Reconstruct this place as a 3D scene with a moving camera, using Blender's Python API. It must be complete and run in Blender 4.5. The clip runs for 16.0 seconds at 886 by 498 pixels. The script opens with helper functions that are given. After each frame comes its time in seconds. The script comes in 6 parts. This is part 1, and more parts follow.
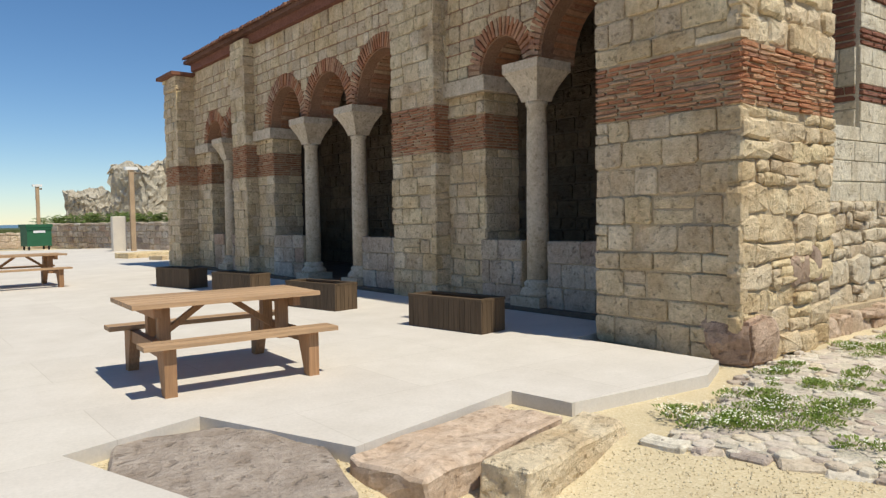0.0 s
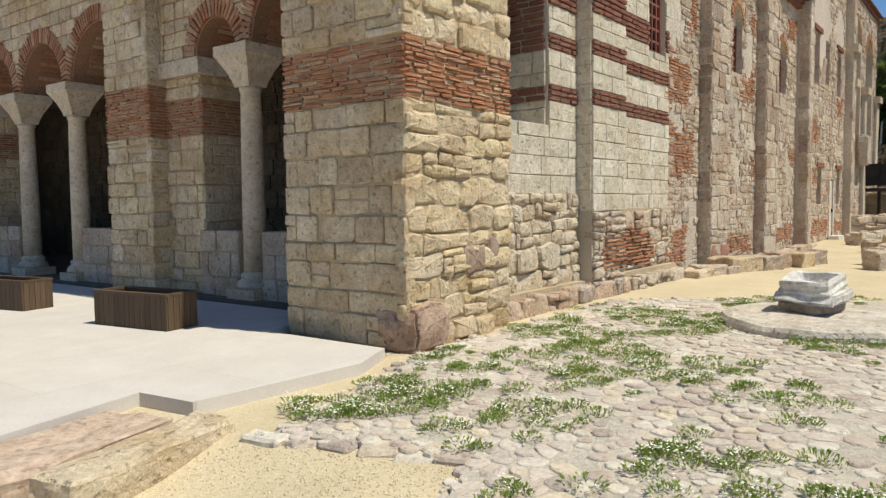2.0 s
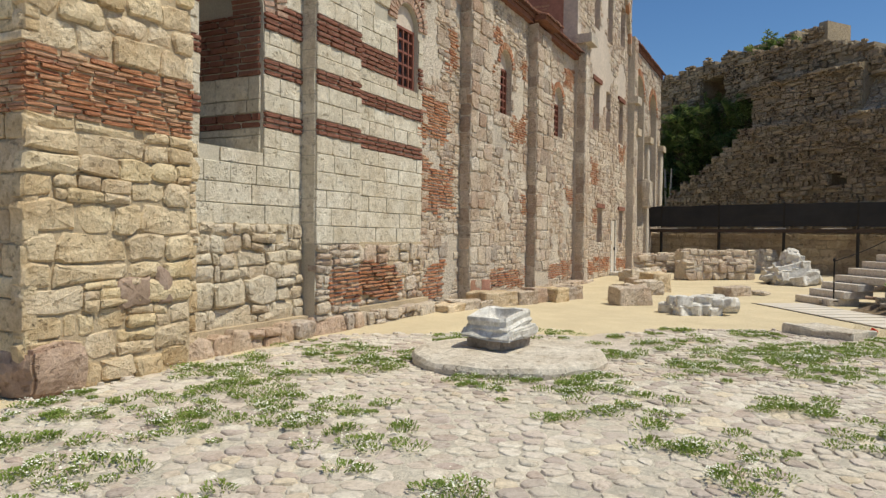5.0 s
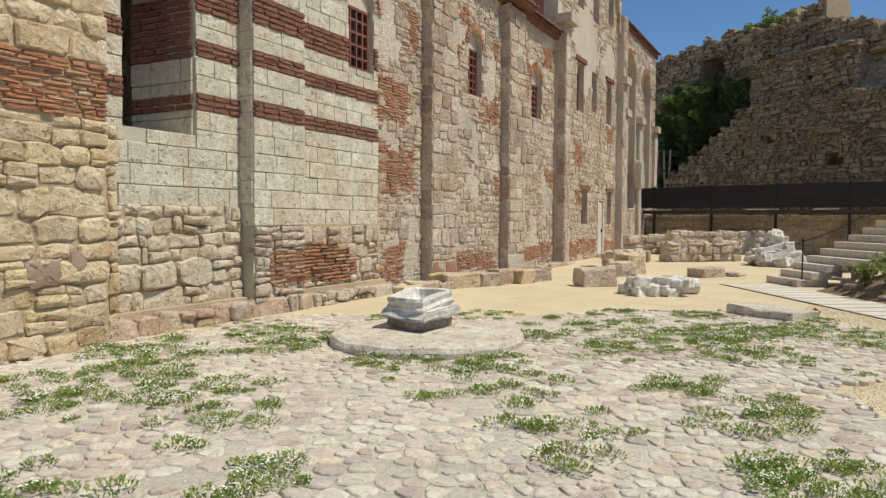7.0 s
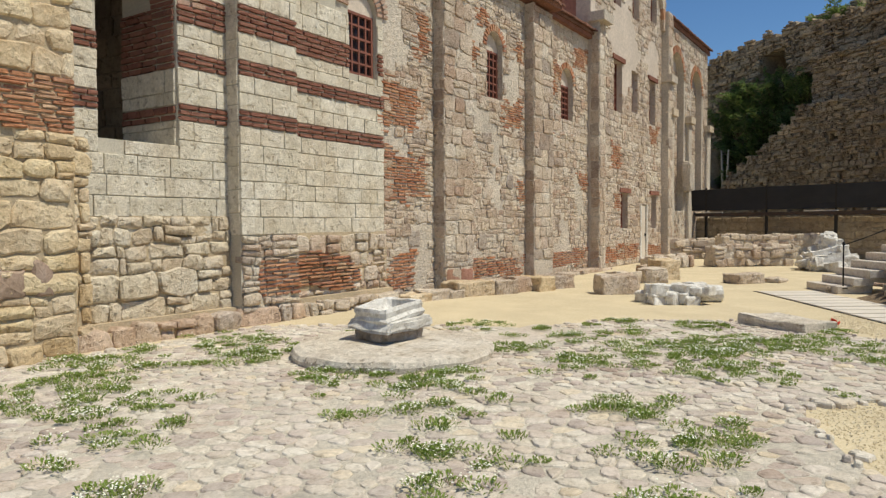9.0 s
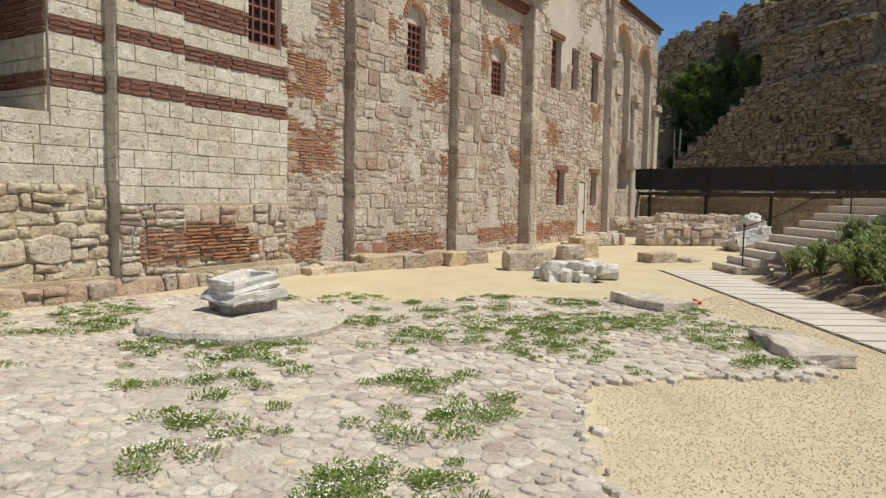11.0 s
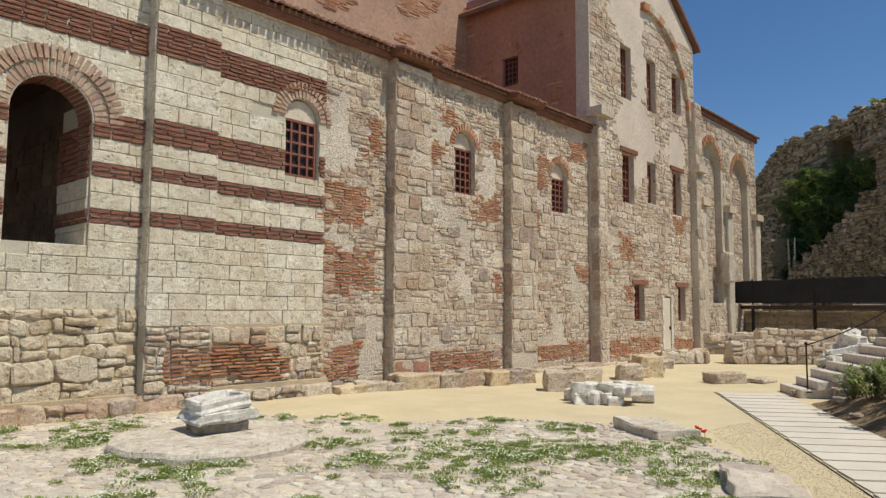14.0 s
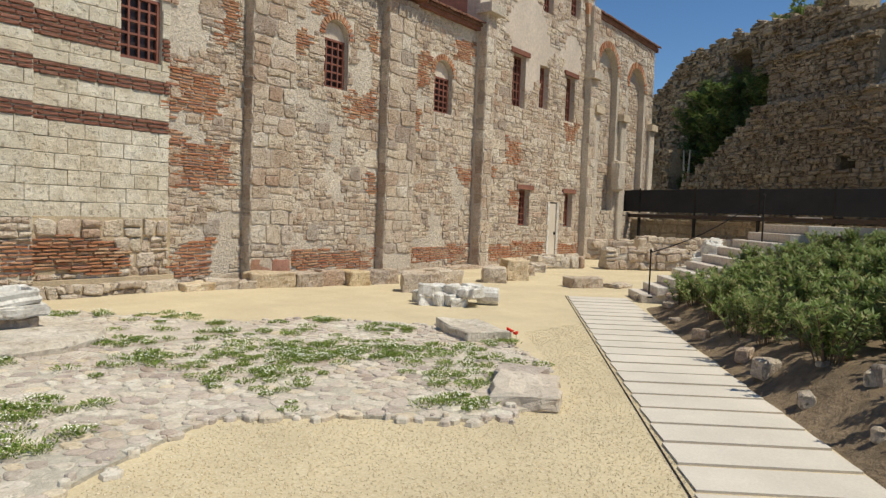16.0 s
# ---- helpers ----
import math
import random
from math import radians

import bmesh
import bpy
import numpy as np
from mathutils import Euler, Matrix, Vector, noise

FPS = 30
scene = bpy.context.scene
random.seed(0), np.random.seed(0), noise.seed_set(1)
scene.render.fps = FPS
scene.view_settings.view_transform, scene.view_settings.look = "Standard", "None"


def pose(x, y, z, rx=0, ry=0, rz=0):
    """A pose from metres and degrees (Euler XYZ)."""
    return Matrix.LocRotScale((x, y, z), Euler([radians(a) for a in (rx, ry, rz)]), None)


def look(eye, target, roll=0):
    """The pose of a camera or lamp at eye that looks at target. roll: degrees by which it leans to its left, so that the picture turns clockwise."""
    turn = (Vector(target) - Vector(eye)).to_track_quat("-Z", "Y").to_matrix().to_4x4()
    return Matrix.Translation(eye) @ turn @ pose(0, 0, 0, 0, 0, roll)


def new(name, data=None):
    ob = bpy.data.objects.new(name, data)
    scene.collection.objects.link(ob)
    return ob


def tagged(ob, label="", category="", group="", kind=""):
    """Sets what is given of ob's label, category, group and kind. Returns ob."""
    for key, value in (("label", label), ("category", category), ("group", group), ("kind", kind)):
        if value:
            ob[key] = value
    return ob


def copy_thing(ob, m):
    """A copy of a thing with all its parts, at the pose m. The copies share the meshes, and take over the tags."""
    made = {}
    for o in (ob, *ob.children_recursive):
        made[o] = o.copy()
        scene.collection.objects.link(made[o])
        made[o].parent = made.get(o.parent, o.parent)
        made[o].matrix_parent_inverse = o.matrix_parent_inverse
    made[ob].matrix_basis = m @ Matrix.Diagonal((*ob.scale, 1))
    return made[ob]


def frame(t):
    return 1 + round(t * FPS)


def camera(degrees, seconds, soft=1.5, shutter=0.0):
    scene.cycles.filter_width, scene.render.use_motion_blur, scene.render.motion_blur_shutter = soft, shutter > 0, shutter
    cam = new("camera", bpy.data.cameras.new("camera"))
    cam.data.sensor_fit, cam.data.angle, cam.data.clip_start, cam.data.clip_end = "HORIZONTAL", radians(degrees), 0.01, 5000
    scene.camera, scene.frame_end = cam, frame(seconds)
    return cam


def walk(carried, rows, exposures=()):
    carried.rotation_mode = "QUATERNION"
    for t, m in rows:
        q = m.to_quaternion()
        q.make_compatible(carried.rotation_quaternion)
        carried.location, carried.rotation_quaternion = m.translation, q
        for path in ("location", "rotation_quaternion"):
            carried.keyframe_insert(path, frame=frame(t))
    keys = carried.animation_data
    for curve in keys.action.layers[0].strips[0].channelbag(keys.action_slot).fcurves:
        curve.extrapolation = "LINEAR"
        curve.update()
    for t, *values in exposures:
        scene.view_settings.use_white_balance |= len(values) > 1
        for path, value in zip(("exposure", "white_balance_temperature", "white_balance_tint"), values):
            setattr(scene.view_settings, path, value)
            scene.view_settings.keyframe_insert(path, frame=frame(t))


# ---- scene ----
cam = camera(64.1, 16.0, 1.35)
METRES, EYE, TILT, LEAN, TURN = 10.92, 1.5, 0.0, 0.0, -38.7
ROWS = [
    (0.0, 0.0, 0.0, 0.0, -0.04, -2.61, 0.98),
    (0.5, 0.0322, 0.0059, 0.0007, -3.98, -2.14, 1.37),
    (1.0, 0.0639, -0.0028, 0.0004, -7.91, -2.32, 1.3),
    (1.5, 0.0966, -0.0035, -0.0022, -12.56, -4.36, 0.84),
    (2.0, 0.1308, -0.0044, -0.001, -15.17, -3.71, 0.74),
    (2.5, 0.1572, -0.0168, -0.0007, -16.05, -4.39, -0.06),
    (3.0, 0.191, -0.0231, -0.0018, -17.77, -5.81, 0.27),
    (3.5, 0.2228, -0.0256, -0.0006, -21.2, -5.8, -0.16),
    (4.0, 0.2544, -0.0346, 0.0045, -21.4, -3.73, -0.02),
    (4.5, 0.2855, -0.0346, 0.0012, -23.16, -2.27, -0.21),
    (5.0, 0.3119, -0.0367, -0.0016, -27.1, -1.11, -0.62),
    (7.5, 0.4358, -0.0891, -0.0041, -24.66, -3.52, 0.12),
    (8.0, 0.4658, -0.0875, -0.0035, -21.35, -3.13, 0.51),
    (10.5, 0.6068, -0.1408, 0.0009, -20.52, -1.41, 0.33),
    (11.0, 0.6421, -0.155, 0.0019, -22.35, -4.21, -0.96),
    (11.5, 0.6739, -0.1667, 0.0049, -24.57, -4.87, -0.9),
    (12.0, 0.7022, -0.1845, 0.0127, -23.09, -3.05, -2.25),
    (12.5, 0.7317, -0.1903, 0.0136, -19.91, -0.99, -7.19),
    (13.0, 0.7632, -0.197, 0.0176, -17.24, 2.25, -9.98),
    (13.5, 0.7896, -0.2085, 0.0171, -13.92, 4.56, -2.01),
    (14.0, 0.8193, -0.2173, 0.0117, -11.82, 4.95, -0.34),
    (14.5, 0.855, -0.2214, 0.0129, -13.96, 4.13, 0.6),
    (15.0, 0.8857, -0.2282, 0.0097, -15.64, 0.57, 0.04),
    (15.5, 0.9192, -0.2301, 0.0098, -15.57, -3.28, -0.41),
    (16.0, 0.9511, -0.2247, 0.0124, -17.87, -2.9, -2.02),
]
walk(cam, [(t, pose(0, 0, EYE, TILT, LEAN, TURN) @ pose(METRES * x, METRES * y, METRES * z, 90 + pitch, roll, yaw)) for t, x, y, z, yaw, pitch, roll in ROWS],
     [(0, -0.1), (1, 0.02), (2, -0.08), (3.5, -0.15), (5, -0.2), (8, -0.2), (11, -0.2), (16, -0.24)])

# ---- world and sun ----
SUN_EL, SUN_AZ = 62.0, -79.0   # degrees: height, and turn from +x
sun_dir = Vector((math.cos(radians(SUN_EL)) * math.cos(radians(SUN_AZ)), math.cos(radians(SUN_EL)) * math.sin(radians(SUN_AZ)), math.sin(radians(SUN_EL))))
world = bpy.data.worlds.new("sky")
scene.world = world
world.use_nodes = True
wn = world.node_tree
sky = wn.nodes.new("ShaderNodeTexSky")
sky.sky_type = 'NISHITA'
sky.sun_disc = False
sky.sun_elevation = radians(SUN_EL)
sky.sun_rotation = radians(90 - SUN_AZ)
sky.air_density, sky.dust_density, sky.ozone_density = 1.0, 0.05, 4.0
sky.altitude = 900.0
vivid = wn.nodes.new("ShaderNodeHueSaturation")
vivid.inputs["Saturation"].default_value = 1.15
wn.links.new(sky.outputs[0], vivid.inputs["Color"])
wn.links.new(vivid.outputs[0], wn.nodes["Background"].inputs[0])
wn.nodes["Background"].inputs[1].default_value = 0.115
sun = new("sun", bpy.data.lights.new("sun", 'SUN'))
sun.data.energy, sun.data.angle, sun.data.color = 5.0, radians(0.53), (1.0, 0.95, 0.80)
sun.matrix_world = look(sun_dir * 60, (0, 0, 0))

# ---- materials ----


class Nodes:
    """A small builder for one node material."""

    def __init__(self, name, rough=0.85, metal=0.0):
        self.m = bpy.data.materials.new(name)
        self.m.use_nodes = True
        self.t = self.m.node_tree
        self.b = self.t.nodes["Principled BSDF"]
        self.b.inputs["Roughness"].default_value = rough
        self.b.inputs["Metallic"].default_value = metal
        self.b.inputs["Specular IOR Level"].default_value = 0.25
        self.coord = self.t.nodes.new("ShaderNodeNewGeometry").outputs["Position"]

    def add(self, kind, **values):
        n = self.t.nodes.new("ShaderNode" + kind)
        for k, v in values.items():
            key = k.replace("_", " ")
            if key in n.inputs:
                n.inputs[key].default_value = v
        return n

    def link(self, a, b):
        self.t.links.new(a, b)

    def noise(self, scale, detail=4.0, rough=0.6):
        n = self.add("TexNoise", Scale=scale, Detail=detail, Roughness=rough)
        self.link(self.coord, n.inputs["Vector"])
        return n.outputs["Fac"]

    def ramp(self, fac, stops):
        n = self.t.nodes.new("ShaderNodeValToRGB")
        e = n.color_ramp.elements
        while len(e) < len(stops):
            e.new(0.5)
        for el, (p, c) in zip(e, stops):
            el.position = p
            el.color = (*c, 1) if len(c) == 3 else c
        self.link(fac, n.inputs[0])
        return n.outputs[0]

    def mix(self, fac, a, b, how='MIX'):
        n = self.t.nodes.new("ShaderNodeMix")
        n.data_type, n.blend_type = 'RGBA', how
        for sock, v in ((n.inputs[0], fac), (n.inputs[6], a), (n.inputs[7], b)):
            if isinstance(v, (int, float)):
                sock.default_value = v
            elif isinstance(v, tuple):
                sock.default_value = (*v, 1)
            else:
                self.link(v, sock)
        return n.outputs[2]

    def math(self, how, a, b=0.0):
        n = self.t.nodes.new("ShaderNodeMath")
        n.operation = how
        for sock, v in zip(n.inputs, (a, b)):
            if isinstance(v, (int, float)):
                sock.default_value = v
            else:
                self.link(v, sock)
        return n.outputs[0]

    def chance(self):
        """A random number for each object and each loose piece."""
        a = self.t.nodes.new("ShaderNodeObjectInfo").outputs["Random"]
        g = self.t.nodes.new("ShaderNodeNewGeometry").outputs["Random Per Island"]
        return self.math('FRACT', self.math('ADD', a, g))

    def finish(self, color, height=None, strength=0.4, distance=0.02, rough=None):
        self.link(color, self.b.inputs["Base Color"])
        if height is not None:
            n = self.t.nodes.new("ShaderNodeBump")
            n.inputs["Strength"].default_value, n.inputs["Distance"].default_value = strength, distance
            self.link(height, n.inputs["Height"])
            self.link(n.outputs[0], self.b.inputs["Normal"])
        if rough is not None:
            self.link(rough, self.b.inputs["Roughness"])
        return self.m


def stone_mat(name, tones, grain=30.0, stain=2.2, stain_tone=(0.5, 0.42, 0.3), stain_amount=0.45, bump=0.5, rough=0.9, dist=0.02, dust=None):
    """Stone with a tone for each piece, broad stains, mid-size blotches, grain and eroded pits; dust=(tone, amount) lies over it in patches."""
    n = Nodes(name, rough)
    c = n.ramp(n.chance(), [((i + 0.5) / len(tones), t) for i, t in enumerate(tones)])
    big = n.ramp(n.noise(stain, 5, 0.65), [(0.42, (0, 0, 0)), (0.68, (1, 1, 1))])
    c = n.mix(n.math('MULTIPLY', big, stain_amount), c, stain_tone, 'MULTIPLY')
    blotch = n.noise(grain * .32, 4, .65)
    c = n.mix(1.0, c, n.ramp(blotch, [(0.3, (.80, .77, .73)), (0.55, (1.0, 1.0, 1.0)), (0.75, (1.12, 1.12, 1.12))]), 'MULTIPLY')
    fine = n.noise(grain * 1.3, 6, 0.75)
    c = n.mix(1.0, c, n.ramp(fine, [(0.3, (0.74, 0.72, 0.69)), (0.7, (1.16, 1.15, 1.13))]), 'MULTIPLY')
    pit = n.noise(grain * .75, 3, 0.55)
    hole = n.ramp(pit, [(0.33, (0, 0, 0)), (0.42, (1, 1, 1))])
    c = n.mix(0.5, c, n.ramp(pit, [(0.33, (0.42, 0.38, 0.33)), (0.42, (1, 1, 1))]), 'MULTIPLY')
    if dust:
        lies = n.ramp(n.math('ADD', n.noise(.7, 3, .5), n.math('MULTIPLY', n.noise(9, 4, .7), .35)), [(.55, (0, 0, 0)), (.85, (1, 1, 1))])
        c = n.mix(n.math('MULTIPLY', lies, dust[1]), c, dust[0])
    relief = n.math('ADD', n.math('ADD', fine, n.math('MULTIPLY', blotch, 1.6)), n.math('MULTIPLY', hole, .5))
    return n.finish(c, relief, bump, dist)


def plain_mat(name, tone, grain=25.0, vary=0.25, bump=0.3, rough=0.85, metal=0.0, dist=0.01, blotch=1.3):
    n = Nodes(name, rough, metal)
    a = n.ramp(n.noise(grain, 6, 0.7), [(0.2, tuple(v * (1 - vary) for v in tone)), (0.8, tuple(v * (1 + vary) for v in tone))])
    c = n.mix(1.0, a, n.ramp(n.noise(blotch, 4), [(0.3, (1 - vary * .6,) * 3), (0.7, (1 + vary * .4,) * 3)]), 'MULTIPLY')
    return n.finish(c, n.noise(grain, 6, 0.7), bump, dist)


LIME = stone_mat("yellow_limestone", [(.724, .583, .389), (.788, .659, .454), (.659, .518, .324), (.821, .702, .518), (.702, .572, .410), (.810, .670, .432), (.637, .518, .367)], 18, 1.6, (.66, .52, .36), .6, .9, .9, .03)
WHITE = stone_mat("white_limestone", [(.714, .656, .546), (.745, .693, .583), (.651, .598, .488), (.766, .714, .604), (.714, .651, .536)], 16, 1.2, (.78, .70, .58), .5, .8, .9, .03)
RUBBLE = stone_mat("rubble_stone", [(.682, .583, .473), (.594, .495, .396), (.748, .671, .561), (.550, .451, .363), (.715, .605, .473), (.781, .715, .616), (.561, .418, .319), (.704, .605, .495), (.748, .660, .528), (.484, .407, .341)], 18, .7, (.68, .53, .43), .65, 1.0, .92, .04)
PALELIME = stone_mat("pale_rough_limestone", [(.74, .65, .50), (.68, .58, .44), (.77, .70, .57), (.64, .54, .41), (.72, .63, .50)], 16, 1.4, (.72, .60, .46), .6, 1.0, .92, .035)
PINKISH = stone_mat("pinkish_footing_stone", [(.62, .47, .35), (.66, .54, .42), (.58, .43, .33), (.64, .55, .46), (.50, .45, .41)], 14, 1.4, (.75, .6, .5), .6, .9, .9, .04)
BRICK = stone_mat("red_brick", [(.50, .24, .13), (.43, .185, .10), (.56, .32, .19), (.40, .20, .13), (.58, .40, .26), (.47, .22, .115)], 40, 2.5, (.55, .42, .36), .5)
PALEBRICK = stone_mat("worn_arch_brick", [(.50, .35, .27), (.44, .29, .22), (.55, .42, .33), (.47, .31, .235)], 30, 2.5, (.65, .55, .48), .5)
DARKBRICK = stone_mat("band_brick", [(.26, .115, .08), (.23, .10, .07), (.30, .14, .10), (.27, .13, .095)], 40, 2.5, (.6, .5, .45), .4)
BASALT = stone_mat("grey_stone", [(.468, .396, .342), (.420, .360, .312), (.504, .438, .372)], 16, 3, (.6, .55, .5), .5, .9, .9, .03)
MORTAR = plain_mat("lime_mortar", (.50, .395, .26), 30, .3, .7, .95, 0, .03)
PALE_MORTAR = plain_mat("pale_mortar", (.50, .45, .36), 40, .25, .6, .95, 0, .02)
OLD_MORTAR = plain_mat("old_plaster_mortar", (.60, .52, .42), 14, .35, 1.0, .95, 0, .06, .6)
MARBLE = stone_mat("white_marble", [(.756, .735, .693), (.693, .672, .630), (.798, .777, .735)], 20, 2.2, (.6, .57, .52), .55, .3, .7)
COLUMN = stone_mat("column_stone", [(.62, .525, .40), (.66, .56, .43)], 18, 2.0, (.7, .6, .5), .4, .25, .8)
COBBLE = stone_mat("cobble_stone", [(.68, .62, .52), (.56, .48, .41), (.73, .68, .58), (.50, .40, .34), (.68, .61, .50), (.62, .53, .46), (.42, .35, .31), (.75, .70, .60), (.54, .45, .40), (.71, .65, .56), (.47, .39, .35), (.70, .60, .45)], 26, 1.0, (.74, .68, .62), .5, .5, .9, .02, ((.66, .60, .50), .35))
PALEBLOCK = stone_mat("pale_block_stone", [(.66, .60, .51), (.70, .64, .55)], 14, 1.6, (.7, .62, .54), .5, .8, .9, .03)
DIRT = plain_mat("cobble_bed_earth", (.58, .52, .42), 22, .3, 1.0, .95, 0, .03)
SOIL = plain_mat("bank_soil", (.24, .175, .11), 9, .45, 1.0, .95, 0, .06)
CONCRETE = plain_mat("path_slab_concrete", (.60, .54, .46), 60, .15, .25, .9)
STEP = stone_mat("step_stone", [(.64, .57, .50), (.67, .62, .56), (.62, .55, .47)], 40, 1.5, (.75, .7, .65), .4, .2)
IRON = plain_mat("dark_iron", (.035, .032, .03), 60, .3, .2, .6, .6)
RUST = plain_mat("rusty_window_iron", (.25, .10, .07), 60, .3, .2, .6, .2)
GLASSY = plain_mat("dark_window_pane", (.045, .03, .028), 8, .3, .05, .25)
PLASTER = plain_mat("red_plaster", (.40, .20, .14), 7, .3, .4, .95, 0, .03, .5)
PATCHY = plain_mat("weathered_plaster", (.58, .49, .40), 10, .25, .6, .95, 0, .03, .6)
# porch walls and floor: low base colour stands in for the shade inside
PORCHSHADE = plain_mat("porch_inner_stone_shade", (.17, .13, .095), 12, .3, .6, .95)
SCREEN = plain_mat("black_fence_cloth", (.03, .03, .033), 150, .3, .2, .9)
LAMPWOOD = plain_mat("weathered_post_wood", (.42, .30, .19), 30, .25, .3)
BINGREEN = plain_mat("green_bin_plastic", (.03, .12, .06), 60, .15, .05, .5)
RUBBER = plain_mat("black_rubber", (.02, .02, .02), 60, .2, .1)
WHITEPAINT = plain_mat("white_sign_paint", (.75, .75, .74), 40, .06, .05, .6)
SEA = plain_mat("sea_water", (.06, .13, .20), .05, .2, .1, .3)
FARGREEN = plain_mat("far_scrub", (.08, .10, .04), .8, .5, .8)
RED = plain_mat("poppy_red", (.75, .04, .02), 80, .2, .1)
DAISY = plain_mat("daisy_white", (.82, .80, .66), 80, .08, .05)


def wood_mat(name, tone, axis, vary=0.3):
    n = Nodes(name, 0.7)
    tc = n.t.nodes.new("ShaderNodeTexCoord").outputs["Object"]
    mp = n.t.nodes.new("ShaderNodeMapping")
    s = [60.0, 60.0, 60.0]
    s[axis] = 3.0
    mp.inputs["Scale"].default_value = s
    n.link(tc, mp.inputs["Vector"])
    n.coord = mp.outputs[0]
    f = n.noise(1.0, 5, 0.6)
    c = n.ramp(f, [(0.25, tuple(v * (1 - vary) for v in tone)), (0.75, tuple(v * (1 + vary) for v in tone))])
    ch = n.ramp(n.chance(), [(0, (.85,) * 3), (1, (1.15,) * 3)])
    return n.finish(n.mix(1.0, c, ch, 'MULTIPLY'), f, 0.25, 0.005)


WOOD = wood_mat("oiled_table_wood", (.42, .27, .155), 0)
WOODV = wood_mat("oiled_leg_wood", (.33, .185, .095), 2)
DARKWOOD = wood_mat("dark_planter_wood", (.105, .07, .042), 2, .35)


def gravel_mat():
    n = Nodes("yellow_gravel", 0.95)
    v = n.add("TexVoronoi", Scale=75.0)
    n.link(n.coord, v.inputs["Vector"])
    c = n.ramp(n.math('FRACT', n.math('MULTIPLY', v.outputs["Color"], 3.3)), [(0, (.55, .45, .29)), (.35, (.62, .52, .345)), (.7, (.52, .425, .27)), (1, (.65, .56, .39))])
    c = n.mix(1.0, c, n.ramp(n.noise(.9, 4), [(.3, (.88, .87, .86)), (.7, (1.06, 1.06, 1.05))]), 'MULTIPLY')
    return n.finish(c, v.outputs["Distance"], 0.22, 0.012)


def terrace_mat():
    n = Nodes("pale_terrace_concrete", 0.9)
    b = n.add("TexBrick", Scale=1.0)
    b.inputs["Mortar Size"].default_value = 0.004
    b.inputs["Brick Width"].default_value, b.inputs["Row Height"].default_value = 2.4, 1.2
    for key, v in (("Color1", (.60, .55, .495, 1)), ("Color2", (.63, .58, .52, 1)), ("Mortar", (.53, .48, .42, 1))):
        b.inputs[key].default_value = v
    n.link(n.coord, b.inputs["Vector"])
    c = n.mix(1.0, b.outputs[0], n.ramp(n.noise(1.3, 6, .7), [(.3, (.90, .89, .87)), (.7, (1.04, 1.04, 1.04))]), 'MULTIPLY')
    c = n.mix(1.0, c, n.ramp(n.noise(50, 4), [(.3, (.94,) * 3), (.7, (1.05,) * 3)]), 'MULTIPLY')
    return n.finish(c, n.noise(80, 4), 0.15, 0.004)


def leaf_mat(name, tones, trans=0.25):
    n = Nodes(name, 0.6)
    c = n.ramp(n.chance(), [((i + .5) / len(tones), t) for i, t in enumerate(tones)])
    n.b.inputs["Transmission Weight"].default_value = 0.0
    n.link(c, n.b.inputs["Base Color"])
    d = n.t.nodes.new("ShaderNodeBsdfTranslucent")
    n.link(c, d.inputs[0])
    mx = n.t.nodes.new("ShaderNodeMixShader")
    mx.inputs[0].default_value = trans
    n.link(n.b.outputs[0], mx.inputs[1])
    n.link(d.outputs[0], mx.inputs[2])
    n.link(mx.outputs[0], n.t.nodes["Material Output"].inputs[0])
    return n.m


GRAVEL = gravel_mat()
TERRACE = terrace_mat()
GRASS = leaf_mat("grass_blades", [(.20, .29, .055), (.27, .36, .08), (.16, .24, .045), (.36, .37, .13), (.23, .32, .06)], .4)
SHRUB = leaf_mat("shrub_leaves", [(.17, .24, .065), (.24, .32, .095), (.31, .37, .14), (.18, .25, .075), (.42, .38, .18)], .4)
IVY = leaf_mat("wall_shrub_leaves", [(.15, .22, .06), (.21, .28, .085), (.10, .155, .045), (.28, .32, .12)], .4)
TILE = stone_mat("roof_tile", [(.259, .122, .079), (.216, .101, .065), (.288, .158, .108), (.194, .101, .072)], 30, 2.0, (.5, .42, .38), .5)
CITY = stone_mat("city_wall_stone", [(.495, .407, .286), (.440, .358, .248), (.539, .451, .330), (.396, .319, .226), (.517, .424, .297), (.473, .380, .270), (.341, .275, .198)], 7, .5, (.62, .52, .42), .6, 1.0, .95, .10)
CITYMORTAR = plain_mat("city_wall_core", (.36, .29, .20), 6, .4, 1.0, .95, 0, .1, .4)
PALECORE = stone_mat("pale_rubble_core", [(.58, .53, .44), (.52, .47, .39), (.62, .57, .48), (.48, .43, .35)], 9, .8, (.7, .62, .54), .5, 1.0, .95, .08)
# porch blocks: stone tones lowered to carry the shade behind the arcade
SHADESTONE = stone_mat("porch_stone_shade", [(.24, .185, .125), (.20, .155, .11), (.28, .215, .15), (.18, .14, .10)], 9, .8, (.6, .5, .42), .6, 1.0, .95, .05)
STEM = plain_mat("shrub_stem", (.16, .11, .07), 40, .3, .4)

# ---- building helpers ----
from mathutils.geometry import tessellate_polygon


